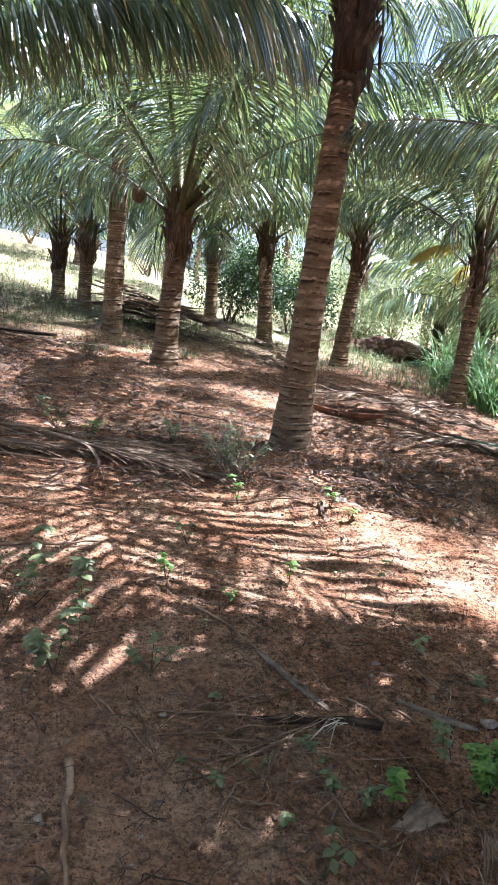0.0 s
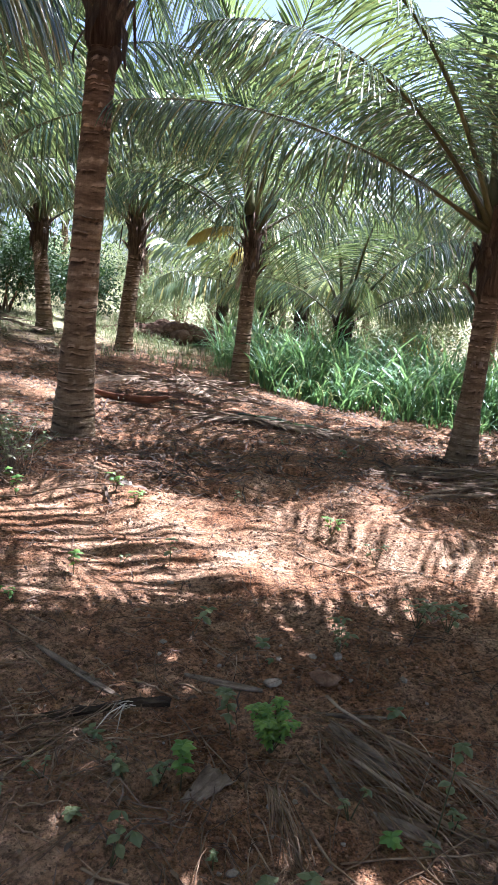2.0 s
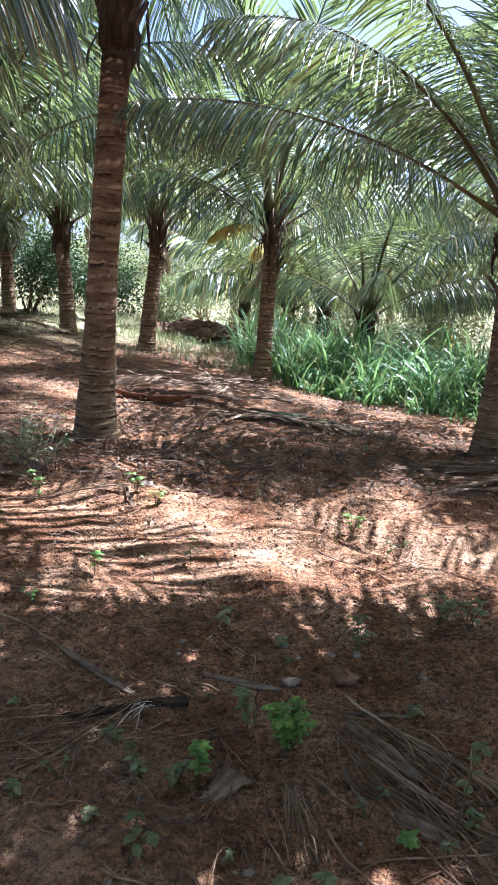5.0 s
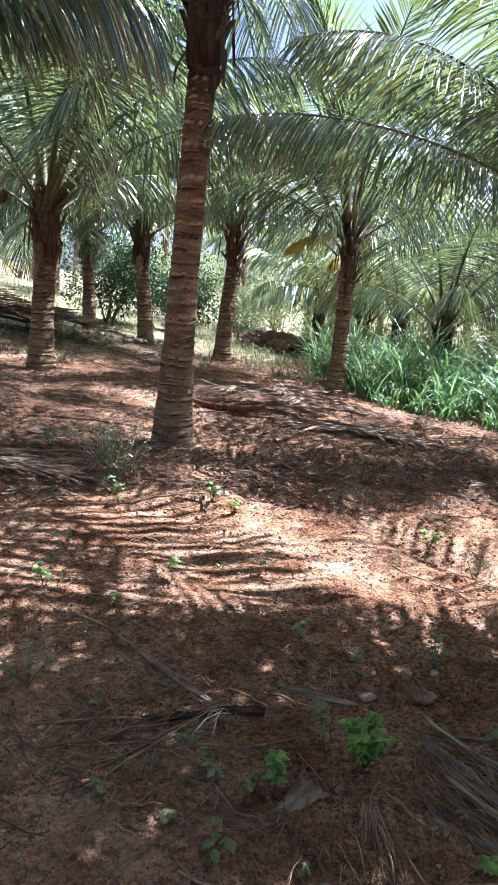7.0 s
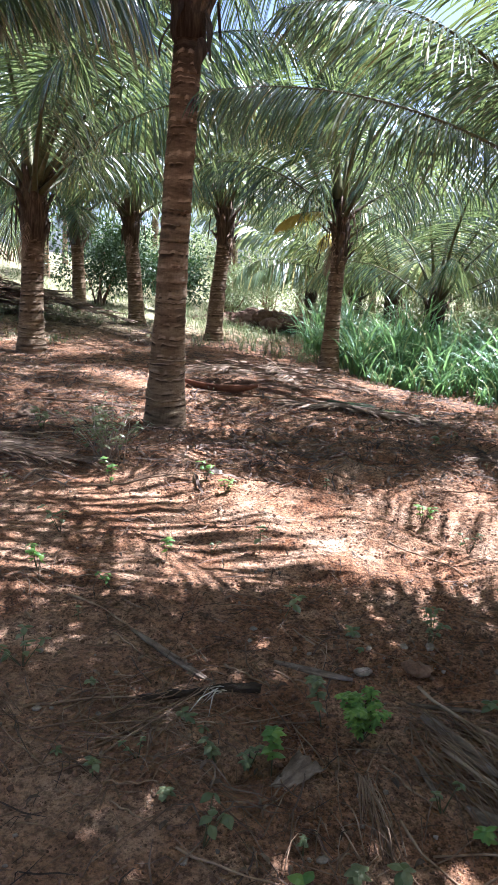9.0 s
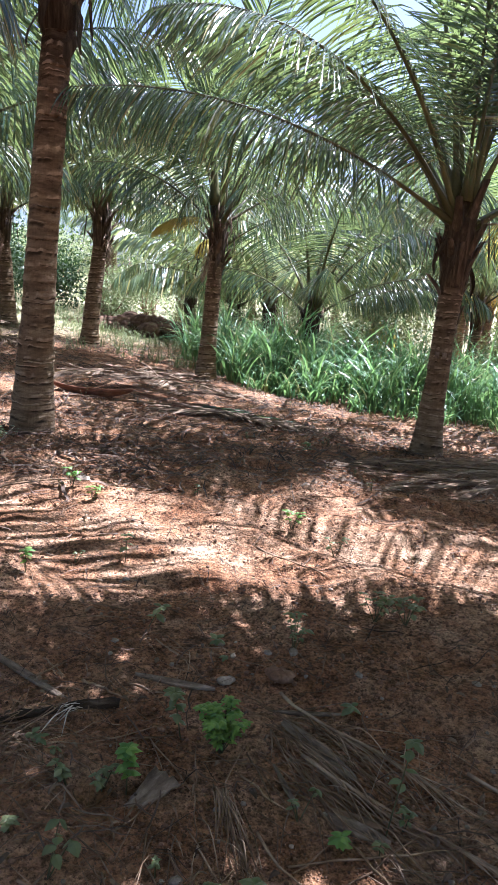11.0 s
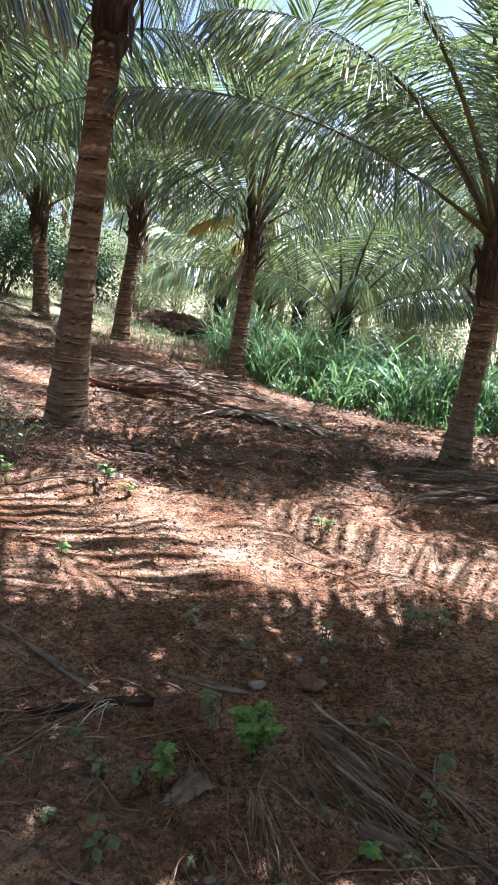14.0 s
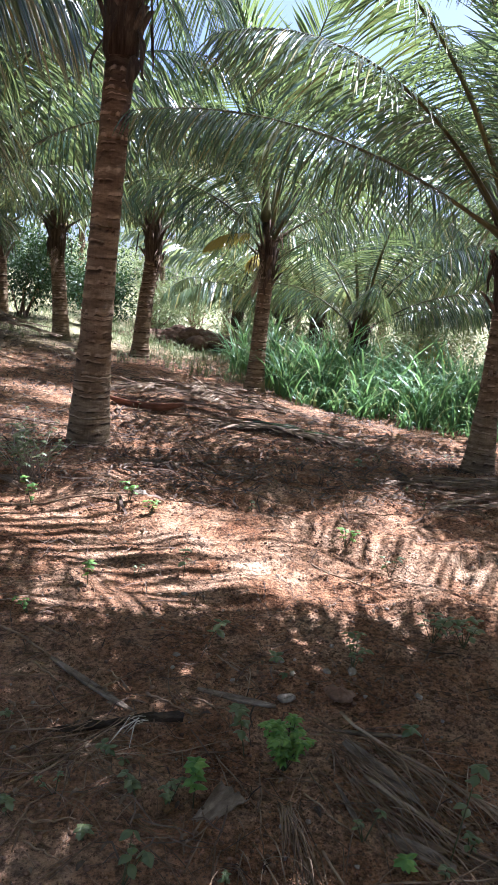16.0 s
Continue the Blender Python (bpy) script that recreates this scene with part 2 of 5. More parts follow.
BLEACHED = grainy("bleached_fibre", (0.3, 0.23, 0.17), (0.5, 0.4, 0.31), (0.7, 0.6, 0.5), 6.0, 60.0, 0.8, 0.3, 0.003, (1, 1, 1), 0.3, True)
HUSK = grainy("coconut_husk", (0.05, 0.045, 0.02), (0.1, 0.08, 0.035), (0.16, 0.12, 0.06), 7.0, 50.0, 0.7, 0.4, 0.006, (1, 1, 0.4))
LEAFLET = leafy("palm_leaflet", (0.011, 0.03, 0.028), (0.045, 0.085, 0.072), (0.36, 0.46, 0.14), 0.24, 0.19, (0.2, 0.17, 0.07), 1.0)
# paler, yellower copy of the leaflet: sunlight put into its colour
SUNLIT = leafy("sunlit_palm_leaflet", (0.025, 0.058, 0.036), (0.075, 0.12, 0.066), (0.42, 0.48, 0.17), 0.4, 0.26, (0.26, 0.22, 0.07), 0.8)
YELLOWED = leafy("yellowed_leaflet", (0.26, 0.22, 0.05), (0.48, 0.36, 0.08), (0.75, 0.6, 0.12), 0.4, 0.5)
GRASS = leafy("tall_grass_blade", (0.035, 0.1, 0.045), (0.115, 0.22, 0.09), (0.26, 0.42, 0.13), 0.35, 0.28, (0.3, 0.29, 0.13), 0.45)
HERB = leafy("herb_leaf", (0.1, 0.125, 0.05), (0.27, 0.285, 0.15), (0.2, 0.25, 0.08), 0.4, 0.25)
DULL = leafy("dull_weed_leaf", (0.09, 0.12, 0.05), (0.22, 0.23, 0.11), (0.2, 0.24, 0.08), 0.6, 0.2)
LIME = leafy("lime_herb_leaf", (0.06, 0.17, 0.04), (0.32, 0.46, 0.09), (0.3, 0.48, 0.08), 0.4, 0.3)
# leaves coloured darker in place of the shade that palms would cast
SHADED_BUSH = leafy("shaded_bush_leaf", (0.012, 0.032, 0.012), (0.035, 0.07, 0.022), (0.06, 0.12, 0.02), 0.5, 0.15, None, 0.3)
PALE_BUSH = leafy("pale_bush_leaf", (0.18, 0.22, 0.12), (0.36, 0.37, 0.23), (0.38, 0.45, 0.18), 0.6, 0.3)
DEADLEAF = leafy("fallen_leaf", (0.055, 0.03, 0.018), (0.25, 0.16, 0.105), (0.2, 0.13, 0.07), 0.75, 0.1)


# ---- building blocks ----
def mesh_of(name, verts, faces, mats, face_mats=None, smooth=True):
    me = bpy.data.meshes.new(name)
    me.from_pydata([tuple(v) for v in verts], [], faces)
    for m in mats:
        me.materials.append(m)
    if face_mats is not None:
        me.polygons.foreach_set("material_index", face_mats)
    me.polygons.foreach_set("use_smooth", [smooth] * len(faces))
    me.update()
    return me


def part(name, me, parent, m=None, label=""):
    """Links a mesh as one part under a thing or a part."""
    ob = new(name, me)
    ob.parent = parent
    if m is not None:
        ob.matrix_basis = m
    return tagged(ob, label=label)


def thing(name, me, m, label, category, group="", kind=""):
    ob = new(name, me)
    ob.matrix_basis = m
    return tagged(ob, label, category, group, kind)


class Shell:
    """Collects tubes, strips and lumps into one mesh."""

    def __init__(self):
        self.v, self.f, self.m = [], [], []

    def add(self, verts, faces, mat=0):
        n = len(self.v)
        self.v += [tuple(v) for v in verts]
        self.f += [tuple(i + n for i in f) for f in faces]
        self.m += [mat] * len(faces)

    def tube(self, points, radii, sides=6, mat=0, flat=1.0, cap=True):
        """A round or flattened limb along points."""
        points = [Vector(p) for p in points]
        verts, faces, n = [], [], len(points)
        for i, p in enumerate(points):
            d = (points[min(i + 1, n - 1)] - points[max(i - 1, 0)]).normalized()
            side = d.cross(Vector((0, 0, 1)) if abs(d.z) < 0.95 else Vector((0, 1, 0))).normalized()
            up = side.cross(d)
            for k in range(sides):
                a = 2 * math.pi * k / sides
                verts.append(p + radii[i] * (side * math.cos(a) + up * math.sin(a) * flat))
        for i in range(n - 1):
            for k in range(sides):
                a, b = i * sides + k, i * sides + (k + 1) % sides
                faces.append((a, b, b + sides, a + sides))
        if cap:
            faces += [tuple(range(sides))[::-1], tuple(range((n - 1) * sides, n * sides))]
        self.add(verts, faces, mat)

    def strip(self, points, widths, side, mat=0, fold=0.0, keel=0.0):
        """A narrow leaf along points, as wide as widths across side, with a raised or sunk midrib."""
        verts, faces = [], []
        points = [Vector(p) for p in points]
        crease = (points[-1] - points[0]).cross(side).normalized() * keel if keel else None
        fold = fold or keel
        for p, w in zip(points, widths):
            if keel:
                verts += [p - side * w, p + crease * w, p + side * w]
            elif fold:
                verts += [p - side * w, p + Vector((0, 0, fold * w)), p + side * w]
            else:
                verts += [p - side * w, p + side * w]
        k = 3 if fold else 2
        for i in range(len(points) - 1):
            for j in range(k - 1):
                a = i * k + j
                faces.append((a, a + 1, a + 1 + k, a + k))
        self.add(verts, faces, mat)

    def lump(self, centre, size, rng, mat=0, rings=4, sides=7, rough=0.25, turn=0.0):
        """An uneven rounded stone, clod or nut."""
        verts, faces = [], []
        c, s = math.cos(turn), math.sin(turn)
        for i in range(rings + 1):
            t = math.pi * i / rings
            for k in range(sides):
                a = 2 * math.pi * k / sides
                r = 1 + rough * (rng.random() - 0.5)
                x, y, z = math.sin(t) * math.cos(a) * r * size[0], math.sin(t) * math.sin(a) * r * size[1], math.cos(t) * r * size[2]
                verts.append((centre[0] + c * x - s * y, centre[1] + s * x + c * y, centre[2] + z))
        for i in range(rings):
            for k in range(sides):
                a, b = i * sides + k, i * sides + (k + 1) % sides
                faces.append((a, a + sides, b + sides, b))
        self.add(verts, faces, mat)

    def mesh(self, name, mats, smooth=True):
        return mesh_of(name, self.v, self.f, mats, self.m, smooth)


# ---- ground ----
def clamp(v, low, high):
    return max(low, min(high, v))


def step(v, low, high):
    t = clamp((v - low) / (high - low), 0.0, 1.0)
    return t * t * (3 - 2 * t)


RIDGES = [  # low wheel ridges and furrow banks: from x, y to x, y, height, half width
    (0.2, 4.75, 2.7, 3.7, 0.08, 0.25),
    (0.9, 5.0, 3.9, 4.3, 0.04, 0.16),
    (-2.6, 5.6, 0.0, 5.2, 0.04, 0.3),
    (1.2, 4.0, 2.4, 2.6, 0.04, 0.15),
]


PITS = [(0.3, 1.94, 0.05, 0.07), (1.68, 2.5, 0.06, 0.14), (0.72, 3.3, 0.035, 0.2), (1.5, 1.75, 0.04, 0.16), (0.42, 1.96, 0.03, 0.05)]  # scraped hollows: x, y, depth, half width


def ground_z(x, y):
    """The lie of the land: it rises gently to the back and to the left, with low banks and trodden unevenness."""
    cx, cy = clamp(x, -14, 10), clamp(y, -4, 26)
    z = 0.016 + 0.0007 * cx + 0.0261 * cy - 0.0068 * cx * cy
    for x0, y0, x1, y1, h, w in RIDGES:
        dx, dy = x1 - x0, y1 - y0
        t = clamp(((x - x0) * dx + (y - y0) * dy) / (dx * dx + dy * dy), 0, 1)
        d2 = (x - x0 - t * dx) ** 2 + (y - y0 - t * dy) ** 2
        z += h * math.exp(-d2 / (w * w))
    for px, py, deep, wide in PITS:
        z -= deep * math.exp(-((x - px) ** 2 + (y - py) ** 2) / (wide * wide))
    ploughed = step(y, 2.9, 3.6) * (1 - step(y, 6.4, 7.4)) * step(x, -0.4, 0.5)
    if ploughed > 0:  # rain-washed ripples along the banks
        u, v = 0.92 * x - 0.39 * y, 0.39 * x + 0.92 * y
        z += ploughed * 0.07 * (0.25 - abs(noise.noise((u * 1.5, v * 5.0 + noise.noise((u * 1.3, v, 4.0)), 2.0))))
    near = 1 - step(math.hypot(x, y - 5), 14, 22)
    if near > 0:
        z += near * (0.035 * noise.noise((x * 0.9, y * 0.9, 0.0)) + 0.024 * noise.noise((x * 2.4, y * 3.4, 3.0)) + 0.017 * noise.noise((x * 5.0, y * 9.0, 7.0)) + 0.006 * noise.noise((x * 14.0, y * 14.0, 1.0)))
    return z


def build_ground():
    def steps(a, b, fine_a, fine_b, fine):
        out, v, s = [], fine_a, fine
        while v < fine_b:
            out.append(v)
            v += fine
        s = fine
        while v < b:
            out.append(v)
            s *= 1.16
            v += s
        out.append(b)
        v, s, low = fine_a, fine, []
        while v > a:
            s *= 1.16
            v -= s
            low.append(max(v, a))
        return sorted(set(low)) + out

    xs, ys = steps(-900, 900, -2.8, 4.6, 0.03), steps(-300, 1500, 0.9, 7.5, 0.03)
    verts = [(x, y, ground_z(x, y)) for y in ys for x in xs]
    n = len(xs)
    faces = [(j * n + i, j * n + i + 1, (j + 1) * n + i + 1, (j + 1) * n + i) for j in range(len(ys) - 1) for i in range(n - 1)]
    me = mesh_of("ground", verts, faces, [SOIL])
    return thing("ground", me, Matrix(), "red sandy soil, trodden and littered, weedy towards the field", "ground", kind="structure")


build_ground()


# ---- coconut palms ----
def frond_curve(rng, length, rise, droop, bend, n=22):
    """Points of a stalk that leaves along +x at the angle rise and sinks under its weight."""
    pts, p, side = [Vector((0, 0, 0))], Vector((0, 0, 0)), 0.0
    for i in range(n):
        t = (i + 0.5) / n
        a = radians(rise - droop * t ** 1.6)
        side += bend / n
        p = p + Vector((math.cos(a) * math.cos(side), math.cos(a) * math.sin(side), math.sin(a))) * (length / n)
        pts.append(p.copy())
    return pts


def frond_meshes(seed, length=3.6, rise=55, droop=75, bend=0.1, pairs=68, leaf=0.8, hang=0.55, dry=False, twist=0.0, petiole=0.2, green=None, wide=0.0125, bunch=0, seg=4):
    """A feather frond: its stalk, and its leaflets in two rows that hang from it."""
    rng = random.Random(seed)
    pts = frond_curve(rng, length, rise, droop, bend)
    n = len(pts) - 1
    stalk = Shell()
    radii = [0.027 * (1 - i / n) ** 0.8 + 0.004 for i in range(n + 1)]
    radii[0], radii[1], radii[2] = 0.08, 0.05, 0.036
    stalk.tube(pts, radii, 6, 0, 0.65)
    leaves = Shell()

    def on(t):
        u = clamp(t, 0, 1) * n
        i = min(int(u), n - 1)
        return pts[i].lerp(pts[i + 1], u - i), (pts[i + 1] - pts[i]).normalized()

    for k in range(pairs):
        t = petiole + (1 - petiole) * (k + 0.5) / pairs
        if bunch:  # neighbouring leaflets cling together and leave gaps
            t += (1 - petiole) / pairs * 0.62 * (bunch / 2 - 0.5 - k % bunch)
        p, d = on(t)
        across = d.cross(Vector((0, 0, 1)))
        across = across.normalized() if across.length > 0.05 else Vector((0, 1, 0))
        up = across.cross(d).normalized()
        u = (t - petiole) / (1 - petiole)
        size = leaf * (0.45 + 0.75 * math.sin(math.pi * clamp(0.12 + 0.78 * u, 0, 1))) * (1 - 0.45 * u ** 3)
        for s in (-1, 1):
            if rng.random() < (0.1 if dry else 0.025):
                continue
            ln = size * rng.uniform(0.85, 1.1)
            forward = 0.35 + 0.75 * u + rng.gauss(0, 0.05)
            lift = 0.28 - 0.25 * u + rng.gauss(0, 0.045) + twist * s
            sag = hang * rng.gauss(1.0, 0.1)
            way = (across * s * math.cos(forward) + d * math.sin(forward) + up * lift - Vector((0, 0, 0.6 * sag))).normalized()
            q, line = p + up * 0.012, []
            line.append(q.copy())
            for j in range(seg):
                way = (way + Vector((0, 0, -1)) * sag * (0.16 + 0.1 * j / seg)).normalized()
                q = q + way * (ln / seg)
                line.append(q.copy())
            broad = d - way * d.dot(way)
            broad = broad.normalized() if broad.length > 0.05 else across
            tilt = rng.gauss(0, 0.3)
            broad = (broad * math.cos(tilt) + broad.cross(way).normalized() * math.sin(tilt)).normalized()
            w = wide * (0.75 + 0.5 * math.sin(math.pi * u)) * rng.uniform(0.85, 1.1)
            if seg == 4:
                leaves.strip(line, [w * 0.6, w, w, w * 0.7, 0.001], broad, keel=0.45)
            else:
                leaves.strip(line, [w * 0.7, w, w * 0.8, 0.002], broad)
    mats = ([DRY], [DRY]) if dry else ([STALK], [green or LEAFLET])
    return stalk.mesh("stalk", mats[0]), leaves.mesh("leaflets", mats[1], smooth=False)


FRONDS, SHADE_FRONDS, FAR = {}, {}, {}  # slim leaflets on the palms in front; broad ones on the palms added for shade; sparse ones in sunlit colour far off


def frond_kind(key, **shape):
    FRONDS[key] = frond_meshes(len(FRONDS) + 11, **shape)
    if key[0] in ("up", "high", "mid", "low", "droop"):
        SHADE_FRONDS[key] = frond_meshes(len(FRONDS) + 60, **{**shape, "pairs": 84, "wide": 0.018, "bunch": 3})
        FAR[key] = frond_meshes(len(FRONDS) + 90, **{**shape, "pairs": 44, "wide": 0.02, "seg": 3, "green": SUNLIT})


for _i in range(2):
    frond_kind(("up", _i), length=3.0, rise=84, droop=28 + 14 * _i, bend=0.1 - 0.25 * _i, hang=0.3, leaf=0.62)
    frond_kind(("high", _i), length=3.6, rise=70, droop=62 + 16 * _i, bend=0.15 - 0.3 * _i, hang=0.75)
    frond_kind(("mid", _i), length=3.8, rise=54, droop=68 + 18 * _i, bend=-0.1 + 0.22 * _i, hang=1.05)
    frond_kind(("low", _i), length=3.5, rise=36, droop=60 + 18 * _i, bend=0.12 - 0.26 * _i, hang=1.35)
    frond_kind(("droop", _i), length=2.9, rise=16, droop=56 + 14 * _i, bend=0.1 - 0.3 * _i, hang=1.2)
frond_kind(("gold", 0), length=2.3, rise=10, droop=62, bend=0.1, hang=1.2, leaf=0.6, green=YELLOWED)
frond_kind(("dead", 0), length=1.9, rise=-50, droop=36, bend=0.1, pairs=34, leaf=0.4, hang=0.8, dry=True)
frond_kind(("reach", 0), length=3.6, rise=26, droop=40, bend=0.0, hang=1.3, leaf=0.72, pairs=104, wide=0.0085)
frond_kind(("arch", 0), length=3.5, rise=44, droop=68, bend=0.0, hang=0.85, leaf=0.74, pairs=104, wide=0.0085)
frond_kind(("sweep", 0), length=3.3, rise=54, droop=52, bend=0.0, hang=1.0, leaf=0.7, pairs=104, wide=0.0085)
frond_kind(("hang", 0), length=3.4, rise=14, droop=66, bend=0.0, hang=0.9, leaf=0.85, pairs=120)
frond_kind(("comb", 0), length=3.7, rise=22, droop=46, bend=0.0, hang=0.45, leaf=0.8, pairs=72, wide=0.016, bunch=3)
frond_kind(("bow", 0), length=3.9, rise=40, droop=92, bend=0.0, hang=1.0, leaf=1.2, pairs=74)


def trunk_mesh(rng, path, radii, ring=0.098):
    """A ringed palm stem: shallow leaf scars, each with a worn lip, swelling at the foot."""
    sides, verts, faces = 26, [], []
    total = sum((b - a).length for a, b in zip(path, path[1:]))
    rows, s, scar_shade, age_shade = [], 0.0, [], []
    while s < total:
        h = ring * rng.choice((0.35, 0.45, 0.6, 0.8, 1.15))
        lip, pale = rng.uniform(0.0015, 0.006), rng.uniform(0.35, 1.0)
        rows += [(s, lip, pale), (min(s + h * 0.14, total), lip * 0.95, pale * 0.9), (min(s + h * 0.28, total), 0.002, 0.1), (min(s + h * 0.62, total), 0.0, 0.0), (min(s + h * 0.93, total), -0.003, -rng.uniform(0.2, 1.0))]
        s += h

    def on(s):
        for a, b in zip(path, path[1:]):
            l = (b - a).length
            if s <= l:
                return a.lerp(b, s / l)
            s -= l
        return path[-1]

    off = rng.random() * 50
    lean = 0.0
    for s, bulge, pale in rows:
        u = s / total
        c = on(s)
        i = min(int(u * (len(radii) - 1)), len(radii) - 2)
        r = radii[i] + (radii[i + 1] - radii[i]) * (u * (len(radii) - 1) - i)
        if bulge > 0.004:
            lean = rng.uniform(-0.022, 0.022)
        for k in range(sides):
            a = 2 * math.pi * k / sides
            n1 = noise.noise((math.cos(a) * 1.4 + off, math.sin(a) * 1.4, s * 2.5))
            n2 = noise.noise((math.cos(a) * 4 + off, math.sin(a) * 4, s * 13))
            rr = r * (1 + 0.06 * n1) + bulge * clamp(0.65 + 2.2 * n2, 0.0, 1.6) + 0.004 * n2
            scar_shade.append(pale * clamp(0.6 + 2.4 * n2, 0.0, 1.0))
            age_shade.append(u)
            verts.append((c.x + rr * math.cos(a), c.y + rr * math.sin(a), c.z + lean * math.sin(a + off) + 0.013 * n2 + 0.014 * n1))
    n = len(rows)
    for i in range(n - 1):
        for k in range(sides):
            a, b = i * sides + k, i * sides + (k + 1) % sides
            faces.append((a, b, b + sides, a + sides))
    faces.append(tuple(range((n - 1) * sides, n * sides)))
    me = mesh_of("trunk", verts, faces, [BARK])
    for name, values in (("scar_shade", scar_shade), ("age_shade", age_shade)):
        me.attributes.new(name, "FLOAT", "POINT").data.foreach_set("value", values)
    return me


def boot_mesh(rng, length, width, out):
    """An old leaf base: broad and clasping below, narrowing to a snapped end."""
    sh = Shell()
    pts, ws = [], []
    for i in range(6):
        t = i / 5
        pts.append(Vector((out * t ** 1.5, 0, length * t)))
        ws.append(width * (1 - 0.62 * t ** 0.7))
    for p, w in ((pts, ws),):
        verts, faces = [], []
        for q, h in zip(p, w):
            for a in (-1, -0.5, 0, 0.5, 1):
                verts.append((q.x - 0.35 * h * a * a, h * a, q.z))
            for a in (1, 0, -1):
                verts.append((q.x - 0.035 - 0.35 * h * a * a, h * a, q.z - 0.01))
        for i in range(5):
            for k in range(8):
                a, b = i * 8 + k, i * 8 + (k + 1) % 8
                faces.append((a, b, b + 8, a + 8))
        faces.append(tuple(range(40, 48)))
        sh.add(verts, faces)
    return sh.mesh("leaf_base", [BOOT])


def rag_mesh(rng, length, width):
    """A hanging dry sheath or strip of fibre."""
    sh = Shell()
    line = [Vector((0.03 * math.sin(3 * t), 0.03 * math.sin(5 * t + 1), -length * t)) for t in (0, 0.25, 0.5, 0.75, 1)]
    sh.strip(line, [width * 0.5, width, width * 0.9, width * 0.6, 0.01], Vector((0, 1, 0)), fold=0.5)
    return sh.mesh("dry_sheath", [FIBRE])


_rng = random.Random(5)
BOOTS = [boot_mesh(_rng, _rng.uniform(0.24, 0.46), _rng.uniform(0.045, 0.085), _rng.uniform(0.03, 0.16)) for _ in range(6)]
RAGS = [rag_mesh(_rng, _rng.uniform(0.2, 0.42), _rng.uniform(0.03, 0.06)) for _ in range(4)]


def nut_mesh():
    sh = Shell()
    sh.lump((0, 0, 0), (0.085, 0.085, 0.11), random.Random(3), rings=8, sides=12, rough=0.06)
    return sh.mesh("coconut", [HUSK])


NUT = nut_mesh()


def strand_mesh(seed):
    """Old flower stalks and shrivelled leaflets that hang about the neck of the palm."""
    rng, sh = random.Random(seed), Shell()
    for _ in range(26):
        a, ln, out = rng.uniform(0, 6.28), rng.uniform(0.15, 0.45), rng.uniform(0.08, 0.26)
        p = Vector((math.cos(a) * 0.14, math.sin(a) * 0.14, rng.uniform(0.1, 0.6)))
        q = p + Vector((math.cos(a) * out, math.sin(a) * out, rng.uniform(-0.05, 0.12)))
        e = q + Vector((math.cos(a) * out * 0.3, math.sin(a) * out * 0.3, -ln))
        w = rng.uniform(0.004, 0.013)
        sh.strip([p, p.lerp(q, 0.6), q, q.lerp(e, 0.5), e], [w * 0.5, w, w, w * 0.8, 0.001], Vector((-math.sin(a), math.cos(a), 0)), keel=0.4)
    return sh.mesh("dry_fringe", [FIBRE])


STRANDS = [strand_mesh(_k) for _k in range(3)]


